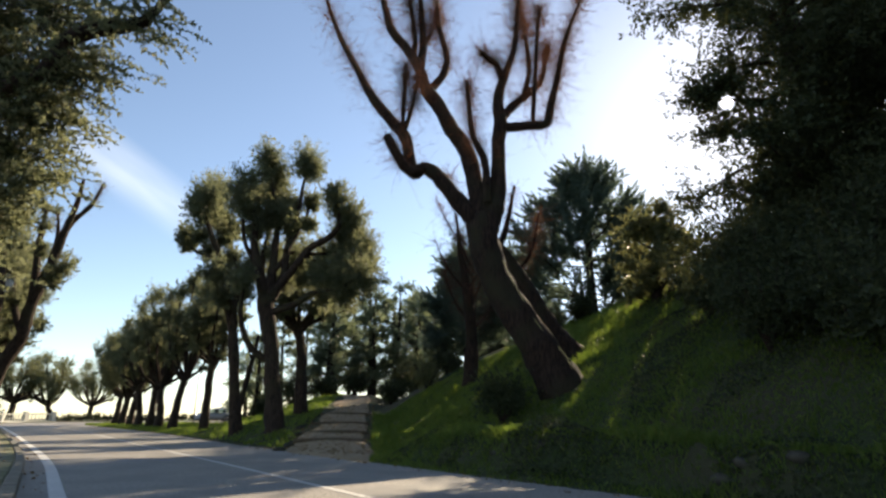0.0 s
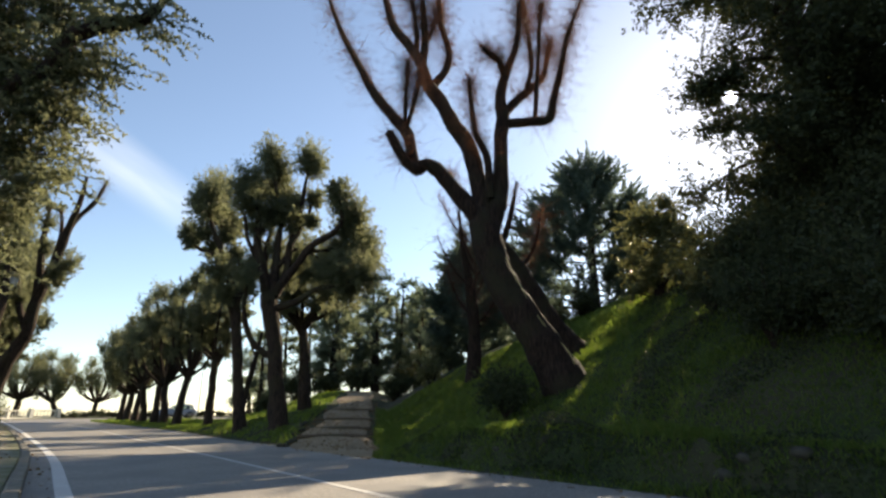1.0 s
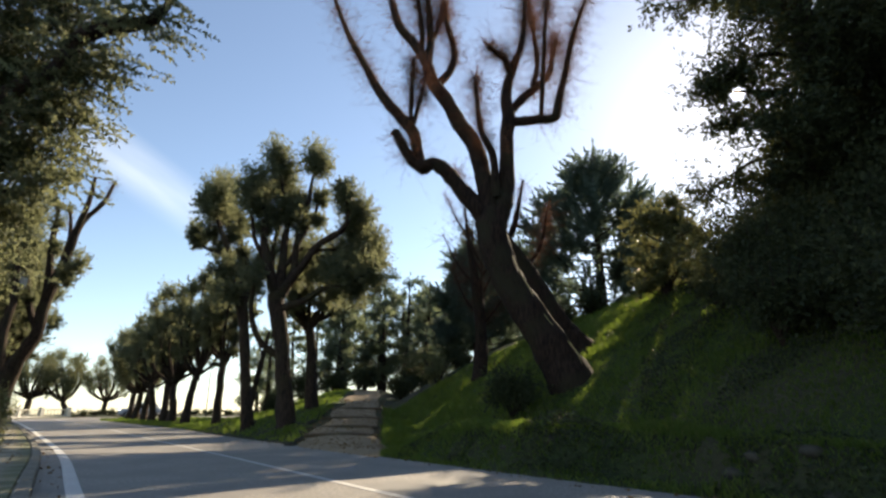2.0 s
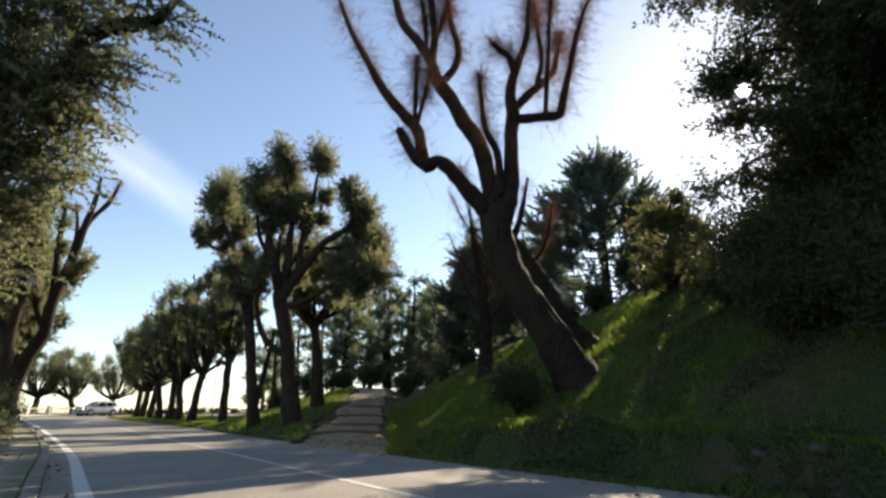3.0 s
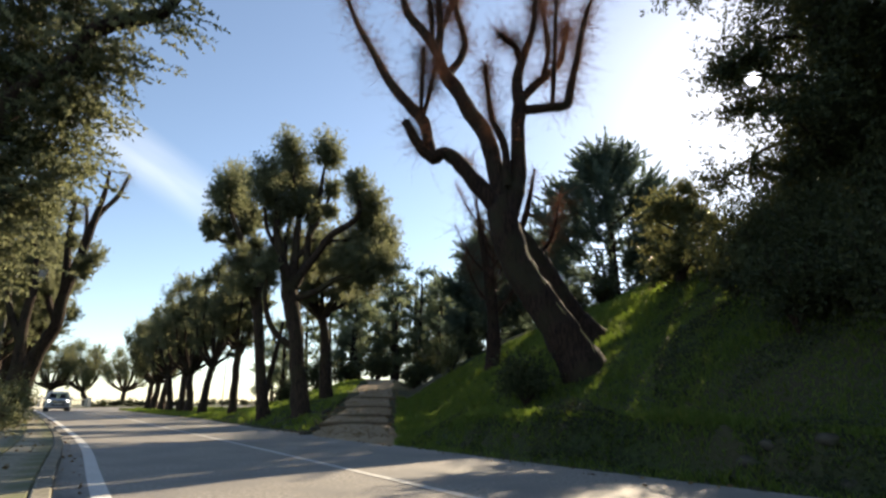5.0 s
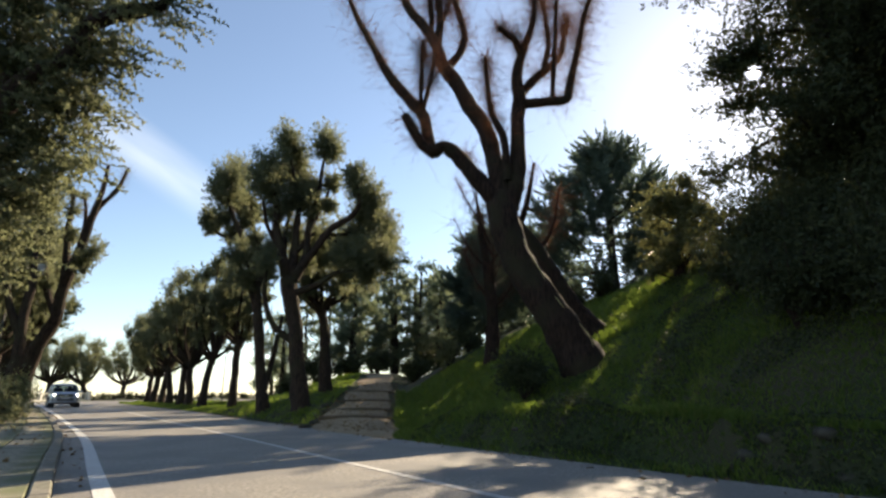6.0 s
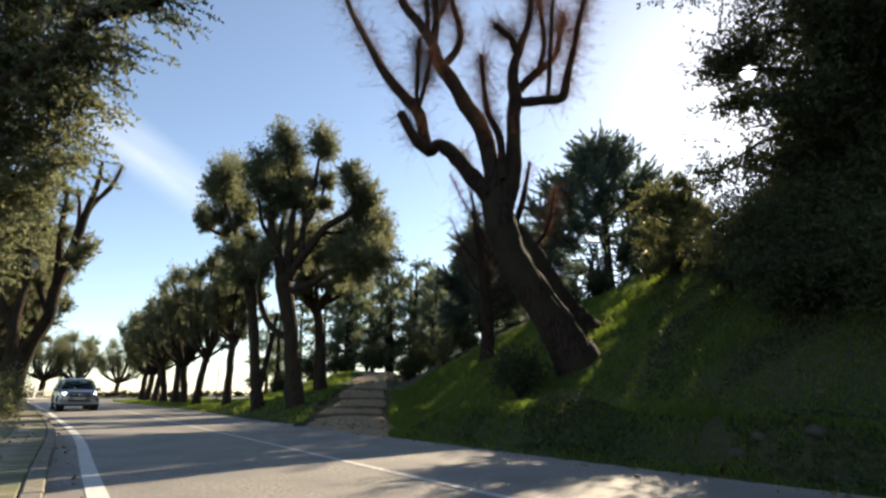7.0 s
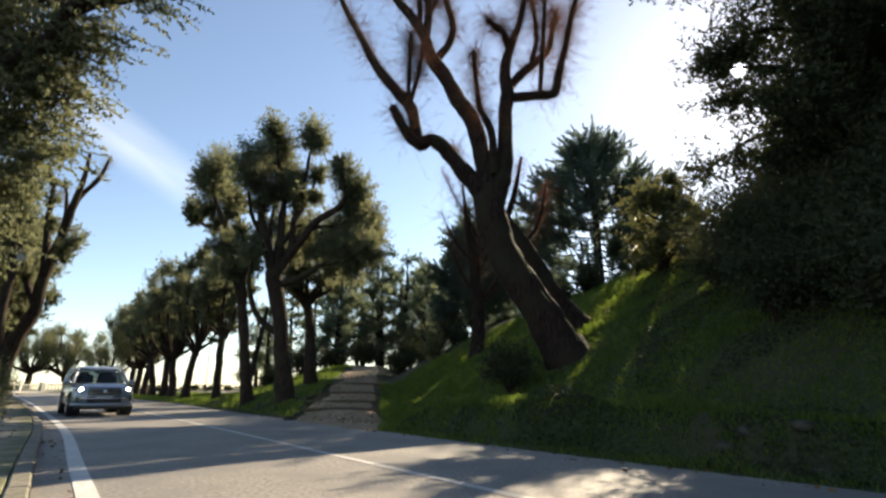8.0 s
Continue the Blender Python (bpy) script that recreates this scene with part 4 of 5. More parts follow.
def bush(name, x, y, size, tall, label, mat, seed, leaves=2600, length=0.12):
    rng = np.random.default_rng(seed)
    ob = thing(name, pose(x, y, float(lie([x], [y])[0]) - 0.05), label, "bush")
    s = Soup()
    for i in range(9):
        a = i * 0.7
        tube(s, [(0, 0, 0, 0.03), (math.cos(a) * size * 0.35, math.sin(a) * size * 0.35, tall * 0.45, 0.02), (math.cos(a) * size * 0.6, math.sin(a) * size * 0.6, tall * 0.8, 0.006)], 5, 3)
    part("stem", s, M_BARK, ob)
    s = Soup()
    n = leaves // 12
    for i in range(8):
        c = (rng.uniform(-0.55, 0.55) * size, rng.uniform(-0.55, 0.55) * size, tall * rng.uniform(0.3, 0.68))
        p, ax = shoots(rng, c, 0.55 * (size + tall) / 2, n // 8, 12, 0.3)
        p[:, 2] = np.maximum(p[:, 2], 0.02)
        leaf_cards(s, p, ax, length, length * 0.42, rng)
    part("foliage", s, mat, ob, smooth=False)
    return ob


great_tree()
front_oak()

left_trees()
dark_oak()
oak_row()
wood()
bush("bush", 1.75, 15.0, 0.85, 1.35, "dark rounded bush beside the leaning trunk", M_LEAF_DARK, 3, 5200, 0.09)
bush("clipped_bush", -2.5, 33.0, 0.95, 1.5, "dark clipped bush at the top of the path", M_LEAF_DARK, 5, 5200)
bush("bush", 0.6, 30.0, 1.0, 1.2, "low shrub below the cedars", M_LEAF_DARK, 6)
bush("bush", -0.4, 28.0, 1.0, 1.5, "yellow-green shrub below the cedars", M_LEAF_YELLOW, 7)
bush("bush", 6.8, 25.5, 1.3, 0.9, "dark shrub on the hill's crest", M_LEAF_DARK, 8, 4000)
for i, (x, y, size, tall) in enumerate(((-5.6, 40.0, 1.2, 1.8), (-8.5, 44.0, 1.3, 2.0), (-1.8, 39.0, 1.2, 2.0), (-11.0, 46.0, 1.4, 2.2), (-14.5, 50.0, 1.4, 2.0), (0.8, 37.0, 1.3, 2.0))):
    tagged(bush("undergrowth_bush", x, y, size, tall, "dark undergrowth bush in the wood", M_LEAF_DARK, 50 + i, 2600, 0.2), group="bushes of the wood")
# Shrubs added behind the oaks, mostly hidden, to block the sun on the hill.
for i, (x, y, size, tall) in enumerate(((14.2, 22.0, 1.4, 3.0), (16.4, 22.6, 1.4, 3.0), (18.4, 24.0, 1.5, 3.2), (13.8, 18.6, 1.2, 2.4), (15.2, 17.6, 1.4, 2.8))):
    tagged(bush("crest_shade_shrub", x, y, size, tall, "tall dark evergreen shrub added on the hill's crest to shade the slope", M_LEAF_DARK, 70 + i, 7000, 0.14), group="shrubs on the crest")
# Thicket added to hold sun off the bank; last three shade the mid slope.
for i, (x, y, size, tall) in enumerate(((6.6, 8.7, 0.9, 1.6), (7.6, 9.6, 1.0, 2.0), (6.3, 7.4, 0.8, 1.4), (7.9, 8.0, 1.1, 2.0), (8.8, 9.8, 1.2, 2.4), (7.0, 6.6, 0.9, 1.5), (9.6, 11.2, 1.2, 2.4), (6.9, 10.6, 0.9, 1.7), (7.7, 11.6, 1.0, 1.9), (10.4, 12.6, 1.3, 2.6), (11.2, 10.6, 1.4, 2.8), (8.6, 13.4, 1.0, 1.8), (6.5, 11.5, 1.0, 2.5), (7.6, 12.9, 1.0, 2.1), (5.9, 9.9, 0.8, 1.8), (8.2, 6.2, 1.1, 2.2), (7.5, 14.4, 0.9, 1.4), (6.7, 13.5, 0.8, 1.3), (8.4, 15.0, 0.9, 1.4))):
    tagged(bush("thicket_shade_shrub", x, y, size, tall, "dark dense shrub added under the evergreen oaks for shade", M_LEAF_DARK, 90 + i, 6500, 0.1), group="thicket on the bank")
bush("bush", 5.2, 26.5, 1.3, 1.0, "dark shrub on the hill's crest", M_LEAF_DARK, 9, 4000)
for i, (x, y, size, tall) in enumerate(((-11.9, 14.6, 0.6, 1.3), (-12.9, 16.0, 0.7, 1.5), (-14.0, 17.6, 0.7, 1.4), (-15.2, 19.2, 0.7, 1.4))):
    tagged(bush("hedge_bush", x, y, size, tall, "light green hedge bush along the pavement", M_LEAF_YELLOW if i % 2 else M_LEAF, 20 + i, 4200, 0.08), group="bushes along the pavement")


# ---- path, pavement, balustrade ----
def path():
    """An earth path that climbs beside the bank, with log steps."""
    s = Soup()
    ys = np.linspace(12.4, 50, 160)
    cols = np.linspace(-1.35, 1.35, 11)
    x = path_mid(ys)[:, None] + cols * (np.interp(ys, [12, 17, 23, 50], [1.25, 1.0, 0.8, 0.7]) + 0.05 * np.sin(ys * 0.8))[:, None] + 0.12 * np.sin(ys * 0.9)[:, None]
    y = np.repeat(ys[:, None], 11, 1)
    z = lie(x, y).reshape(x.shape) + 0.05 + 0.012 * np.sin(x * 3 + y * 1.3)
    z[:, 0] -= 0.12
    z[:, -1] -= 0.12
    i = np.arange(x.size).reshape(x.shape)
    s.add(np.stack([x, y, z], -1).reshape(-1, 3), np.stack([i[:-1, :-1], i[:-1, 1:], i[1:, 1:], i[1:, :-1]], -1).reshape(-1, 4))
    ob = tagged(new("path", s.mesh("path", M_DIRT)), "pale trodden earth path with log steps", "path", kind="structure")
    for y0 in (18.4, 20.4, 23.2, 27.0):
        x0 = float(path_mid(y0))
        z0 = float(lie([x0], [y0])[0]) + 0.06
        s = Soup()
        tube(s, [(x0 - 1.2, y0 + 0.15, z0 - 0.03, 0.06), (x0, y0, z0, 0.07), (x0 + 1.1, y0 - 0.12, z0 - 0.02, 0.055)], 8, 5, 0.12)
        part("log_step", s, M_LOG, ob, "dark log that edges a step")
    rng = np.random.default_rng(4)
    for k in range(16):
        y0 = 16.6 + k * 0.7
        x0 = float(path_mid(y0)) - 1.35 + rng.uniform(-0.12, 0.12)
        s = Soup()
        chamfer_box(s, rng.uniform(0.16, 0.3), rng.uniform(0.14, 0.26), rng.uniform(0.12, 0.2), 0.05)
        st = part("edge_stone", s, M_ROCK, ob)
        st.matrix_basis = pose(x0, y0, float(lie([x0], [y0])[0]) - 0.05, rng.uniform(-6, 6), rng.uniform(-6, 6), rng.uniform(0, 90))


def along(curve, step, start, stop):
    """Evenly spaced places on a curve and its heading in degrees."""
    seg = np.hypot(*np.diff(curve, axis=0).T)
    run = np.concatenate([[0], np.cumsum(seg)])
    d = np.arange(start, min(stop, run[-1] - step), step)
    p = np.stack([np.interp(d + step / 2, run, curve[:, k]) for k in (0, 1)], 1)
    q = np.stack([np.interp(d + step / 2 + 0.05, run, curve[:, k]) for k in (0, 1)], 1) - p
    return [(x, y, math.degrees(math.atan2(b, a))) for (x, y), (a, b) in zip(p, q)]


def pavement():
    s = Soup()
    a, b = sideways(KERB, -1.45), sideways(KERB, -0.02)
    pts = np.stack([a, b], 1)
    z = rise(pts[..., 1]) + 0.085
    i = np.arange(len(a) * 2).reshape(-1, 2)
    s.add(np.concatenate([pts, z[..., None]], -1).reshape(-1, 3), np.stack([i[:-1, 0], i[:-1, 1], i[1:, 1], i[1:, 0]], -1))
    ob = tagged(new("pavement", s.mesh("pavement", M_SLAB)), "narrow pavement of worn stone slabs with a kerb", "pavement", kind="structure")
    rng = np.random.default_rng(6)
    s = Soup()
    chamfer_box(s, 0.985, 0.16, 0.22, 0.018)
    kerb = s.mesh("kerb_stone", M_STONE, False)
    for x, y, turn in along(sideways(KERB, -0.085), 1.0, 8.0, 76.0):
        part("kerb_stone", kerb, None, ob).matrix_basis = pose(x, y, float(rise(y)) - 0.09 + rng.uniform(-0.006, 0.006), rng.uniform(-1, 1), 0, turn + rng.uniform(-0.7, 0.7))
    s = Soup()
    chamfer_box(s, 0.78, 0.615, 0.06, 0.012)
    slab = s.mesh("slab", M_SLAB, False)
    for row in (-0.49, -1.12):
        for x, y, turn in along(sideways(KERB, row), 0.8, 8.0 + (0.4 if row < -1 else 0), 60.0):
            part("slab", slab, None, ob).matrix_basis = pose(x, y, float(rise(y)) + 0.066 + rng.uniform(-0.006, 0.006), rng.uniform(-0.8, 0.8), rng.uniform(-0.8, 0.8), turn + rng.uniform(-0.8, 0.8))


def balustrade():
    line = sideways(LEFT, -2.6)[134:166]
    ob = thing("balustrade", pose(0, 0, 0), "pale stone balustrade along the outside of the bend", "balustrade")
    for name, half, z0, z1 in (("plinth", 0.2, -0.3, 0.2), ("rail", 0.16, 0.86, 1.0)):
        s = Soup()
        a, b = sideways(line, -half), sideways(line, half)
        ring = np.stack([np.column_stack([a, rise(a[:, 1]) + z0]), np.column_stack([b, rise(b[:, 1]) + z0]), np.column_stack([b, rise(b[:, 1]) + z1]), np.column_stack([a, rise(a[:, 1]) + z1])], 1)
        i = np.arange(len(line) * 4).reshape(-1, 4)
        s.add(ring.reshape(-1, 3), np.concatenate([np.stack([i[:-1, k], i[:-1, (k + 1) % 4], i[1:, (k + 1) % 4], i[1:, k]], -1) for k in range(4)]))
        part(name, s, M_RAIL, ob, smooth=False)
    s = Soup()
    chamfer_box(s, 1.1, 1.1, 1.5, 0.06)
    part("pier", s, M_RAIL, ob, "broad pale end pier", smooth=False).matrix_basis = pose(line[0][0], line[0][1], float(rise(line[0][1])) - 0.1, 0, 0, 40)
    s = Soup()
    tube(s, [(0, 0, 0, 0.08), (0, 0, 0.12, 0.05), (0, 0, 0.3, 0.09), (0, 0, 0.52, 0.045), (0, 0, 0.68, 0.08)], 8, 2, 0.0)
    spindle = s.mesh("baluster", M_RAIL)
    s = Soup()
    chamfer_box(s, 0.42, 0.42, 1.22, 0.04)
    post = s.mesh("post", M_RAIL, False)
    for n, (x, y, turn) in enumerate(along(line, 0.42, 0.2, 60)):
        z = float(rise(y))
        if n % 8 == 0:
            part("post", post, None, ob).matrix_basis = pose(x, y, z, 0, 0, turn)
        else:
            part("baluster", spindle, None, ob).matrix_basis = pose(x, y, z + 0.19)


def street_lamp(x, y, height, arm, label, turn=0.0):
    ob = thing("street_lamp", pose(x, y, float(lie([x], [y])[0]) - 0.05, 0, 0, turn), label, "street lamp")
    s = Soup()
    tube(s, [(0, 0, 0, 0.1), (0, 0, 0.5, 0.075), (0, 0, height * 0.6, 0.055), (0, 0, height, 0.045)], 10, 5, 0.0)
    part("pole", s, M_IRON, ob)
    s = Soup()
    tube(s, [(0, 0, height * 0.93, 0.03), (arm * 0.5, 0, height * 0.99, 0.028), (arm, 0, height, 0.025)], 7, 6, 0.0)
    part("arm", s, M_IRON, ob)
    s = Soup()
    tube(s, [(arm, 0, height - 0.62, 0.13), (arm, 0, height - 0.4, 0.22), (arm, 0, height - 0.12, 0.25)], 10, 4, 0.0)
    glass = part("lantern", s, M_FROST, ob, "pale frosted lantern")
    s = Soup()
    tube(s, [(arm, 0, height - 0.14, 0.30), (arm, 0, height - 0.05, 0.24), (arm, 0, height + 0.12, 0.06)], 10, 3, 0.0)
    part("cap", s, M_IRON, glass)


def slim_pole(x, y, height):
    ob = thing("lamp_post", pose(x, y, float(lie([x], [y])[0]) - 0.05), "slim dark iron post on the far lawn", "post")
    s = Soup()
    tube(s, [(0, 0, 0, 0.09), (0, 0, 0.4, 0.06), (0, 0, height, 0.04)], 8, 4, 0.0)
    part("pole", s, M_IRON, ob)
    s = Soup()
    tube(s, [(0, 0, height, 0.06), (0, 0, height + 0.14, 0.03)], 8, 2, 0.0)
    part("cap", s, M_IRON, ob)


# ---- grass ----
def grass(name, label, count, xr, yr, tall, seed, keep, wide=0.012):
    rng = np.random.default_rng(seed)
    x, y = rng.uniform(*xr, count), rng.uniform(*yr, count)
    r, k = off_curve(x, y, RIGHT), off_curve(x, y, KERB)
    ok = keep(x, y, r, k, rng)
    x, y, r, k = x[ok], y[ok], r[ok], k[ok]
    z = lie(x, y) + np.where(r > 0.3, swell(x, y), 0)
    n = len(x)
    lush = np.array([0.6 + 0.9 * max(0, 0.4 + noise.noise(Vector((a * 0.7, b * 0.7, 9)))) for a, b in zip(x, y)])
    h = tall * rng.uniform(0.4, 1.25, n) * lush
    a = rng.uniform(0, 2 * math.pi, n)
    side = np.stack([np.cos(a), np.sin(a), np.zeros(n)], 1) * (wide * rng.uniform(0.6, 1.4, n))[:, None]
    lean = rng.normal(size=(n, 2)) * 0.35
    root = np.stack([x, y, z - 0.02], 1)
    mid = root + np.stack([lean[:, 0] * h * 0.4, lean[:, 1] * h * 0.4, h * 0.6], 1)
    tip = root + np.stack([lean[:, 0] * h * 1.3, lean[:, 1] * h * 1.3, h], 1)
    s = Soup()
    s.add(np.stack([root - side, root + side, mid + side * 0.8, tip, mid - side * 0.8], 1).reshape(-1, 3), np.arange(5 * n).reshape(-1, 5))
    return tagged(new(name, s.mesh(name, M_GRASS, False)), label, "grass", kind="stuff")


def all_grass():
    off_path = lambda x, y: np.abs(x - path_mid(y)) > 1.25
    grass("grass", "green grass on the bank", 210000, (-3, 15), (5.5, 28), 0.10, 1, lambda x, y, r, k, g: (r > 0.12) & off_path(x, y) & (x > path_mid(y)) & (x < y * 0.85 + 1) & (g.random(len(x)) < np.clip(14 / y, 0.3, 1)))
    grass("tall_grass", "tufts of taller grass on the ledge over the road", 40000, (-1, 8), (4.5, 13), 0.15, 2, lambda x, y, r, k, g: (r > 1.0) & (r < 1.6) & (x < y * 0.85 + 1))
    grass("grass", "rough grass on the foot of the bank", 30000, (-3, 9), (3.5, 16), 0.13, 5, lambda x, y, r, k, g: (r > 0.1) & (r < 1.5) & off_path(x, y) & (x > path_mid(y)), 0.010)
    grass("tall_grass", "long sunlit grass on the brow of the bank", 26000, (-3.5, 8), (16, 27), 0.2, 6, lambda x, y, r, k, g: off_path(x, y) & (x > path_mid(y)) & (r > 2.0), 0.012)
    grass("grass", "sunlit grass below the roadside oaks", 120000, (-34, -1), (18, 62), 0.14, 3, lambda x, y, r, k, g: (r > 0.25) & off_path(x, y) & (x < path_mid(y)), 0.03)
    grass("grass", "rough grass behind the pavement", 30000, (-32, -5), (5, 40), 0.2, 4, lambda x, y, r, k, g: (k < -1.5) & (k > -5), 0.015)


def ivy(name, label, count, xr, yr, seed, keep, mat, size):
    """Low broad leaves that creep over the bank."""
    rng = np.random.default_rng(seed)
    x, y = rng.uniform(*xr, count), rng.uniform(*yr, count)
    r = off_curve(x, y, RIGHT)
    patchy = np.array([noise.noise(Vector((a * 0.8, b * 0.8, 20))) for a, b in zip(x, y)])
    ok = keep(x, y, r) & (patchy > -0.1)
    x, y, r, patchy = x[ok], y[ok], r[ok], patchy[ok]
    z = lie(x, y) + swell(x, y) + rng.uniform(0.0, 0.3, len(x)) * (patchy + 0.15)
    s = Soup()
    leaf_cards(s, np.stack([x, y, z], 1), unit(rng.normal(size=(len(x), 3)) + np.array([0, 0, 0.3])), size, size * 0.7, rng)
    return tagged(new(name, s.mesh(name, mat, False)), label, "ground cover", kind="stuff")


def bank_stones():
    """Rough stones that show in the foot of the bank."""
    rng = np.random.default_rng(9)
    line = sideways(RIGHT, 0.75)
    for x, y, turn in along(line, 0.45, 12.0, 26.0):
        if rng.random() < 0.55:
            continue
        s = Soup()
        bm = bmesh.new()
        bmesh.ops.create_icosphere(bm, subdivisions=2, radius=1.0)
        sx, sy, sz = rng.uniform(0.06, 0.16), rng.uniform(0.06, 0.12), rng.uniform(0.05, 0.1)
        off = rng.uniform(0, 50)
        v = [tuple(Vector((p.co.x * sx, p.co.y * sy, p.co.z * sz)) * (1 + 0.35 * noise.noise(p.co * 1.4 + Vector((off, 0, 0))))) for p in bm.verts]
        s.add(v, [tuple(q.index for q in f.verts) for f in bm.faces])
        bm.free()
        x, y = x + rng.uniform(-0.25, 0.25), y + rng.uniform(-0.25, 0.25)
        ob = new("bank_stone", s.mesh("bank_stone", M_ROCK))
        ob.matrix_basis = pose(x, y, float(lie([x], [y])[0]) - 0.02, rng.uniform(-20, 20), rng.uniform(-20, 20), turn)
        tagged(ob, "mossy rough stone in the foot of the bank", "stone", "stones in the bank")


def litter(name, label, count, xr, yr, seed, keep, lift):
    """Fallen leaves lying flat."""
    rng = np.random.default_rng(seed)
    x, y = rng.uniform(*xr, count), rng.uniform(*yr, count)
    ok = keep(x, y, off_curve(x, y, RIGHT), off_curve(x, y, KERB), rng)
    x, y = x[ok], y[ok]
    z = lift(x, y)
    s = Soup()
    flat = unit(np.stack([rng.normal(size=len(x)), rng.normal(size=len(x)), rng.normal(size=len(x)) * 0.12], 1))
    leaf_cards(s, np.stack([x, y, z + 0.012], 1), flat, 0.07, 0.04, rng)
    return tagged(new(name, s.mesh(name, M_DRY, False)), label, "leaf litter", kind="stuff")


def all_litter():
    litter("fallen_leaves", "dry brown leaves on the earth path", 3500, (-6, -1), (14, 32), 21, lambda x, y, r, k, g: (np.abs(x - path_mid(y)) < 1.3) & (r > 0.1), lambda x, y: lie(x, y) + 0.055)
    litter("fallen_leaves", "dry leaves gathered along the road's edge", 9000, (-12, 9), (2, 28), 22, lambda x, y, r, k, g: (r < 0.1) & (r > -0.6) & (g.random(len(x)) < np.exp(r * 5)), lambda x, y: rise(y) + 0.0)
    litter("fallen_leaves", "dry leaves along the kerb and pavement", 7000, (-24, -1), (3, 34), 23, lambda x, y, r, k, g: ((k > 0.02) & (k < 0.3)) | ((k < -0.3) & (k > -1.4) & (g.random(len(x)) < 0.35)), lambda x, y: rise(y) + np.where(off_curve(x, y, KERB) < 0, 0.13, 0.0))


# ---- the car ----
M_CAR, cnt, cb = material("car_paint", (0.18, 0.205, 0.235), 0.28, 0.6)
cb.inputs["Coat Weight"].default_value = 0.6
cdirt = ramp_node(cnt, noise_node(cnt, 3.0, 5).outputs[0], [(0.4, (0.26, 0.29, 0.33)), (0.7, (0.33, 0.355, 0.39))])
cnt.links.new(cdirt.outputs[0], cb.inputs["Base Color"])
M_GLASS, gnt, gb = material("tinted_glass", (0.24, 0.30, 0.33), 0.02)
gb.inputs["Transmission Weight"].default_value = 1.0
gb.inputs["IOR"].default_value = 1.2
M_SEAT = two_scale("seat_cloth", (0.02, 0.02, 0.022), (0.05, 0.05, 0.052), (0.03, 0.03, 0.03), 3.0, 40.0, 0.9, 0.1, 0.003)
M_BLACK = two_scale("black_plastic", (0.012, 0.012, 0.012), (0.03, 0.03, 0.03), (0.02, 0.02, 0.02), 2.0, 30.0, 0.6, 0.1, 0.002)
M_RUBBER = two_scale("tyre_rubber", (0.012, 0.012, 0.012), (0.035, 0.035, 0.035), (0.03, 0.028, 0.025), 3.0, 40.0, 0.9, 0.2, 0.003)
M_CHROME = material("chrome", (0.65, 0.66, 0.68), 0.18, 1.0)[0]
M_PLATE = material("plate_white", (0.4, 0.4, 0.39), 0.5)[0]
M_LIT = bpy.data.materials.new("headlamp_on")
M_LIT.use_nodes = True
lb = M_LIT.node_tree.nodes["Principled BSDF"]
lb.inputs["Emission Color"].default_value = (1.0, 0.97, 0.9, 1)
lb.inputs["Emission Strength"].default_value = 5.0


def loft(soup, rings, close=True):
    rings = np.asarray(rings, float)
    m, n = rings.shape[:2]
    i = np.arange(m * n).reshape(m, n)
    j = np.roll(i, -1, 1)
    faces = np.stack([i[:-1], j[:-1], j[1:], i[1:]], -1).reshape(-1, 4).tolist()
    if close:
        faces += [i[0][::-1].tolist(), i[-1].tolist()]
    soup.add(rings.reshape(-1, 3), faces)


def slice_of(x, half, low, top, crown=0.05, n=20):
    """A rounded cross-section of the car's body."""
    ring = []
    for k in range(n):
        a = 2 * math.pi * (k + 0.5) / n
        c, s = math.cos(a), math.sin(a)
        y = math.copysign(abs(c) ** 0.35, c) * half * (1 - 0.06 * (s > 0))
        z = (low + top) / 2 + math.copysign(abs(s) ** 0.45, s) * (top - low) / 2
        ring.append((x, y, z + (crown * (1 - (y / half) ** 2) if s > 0 else 0)))
    return ring


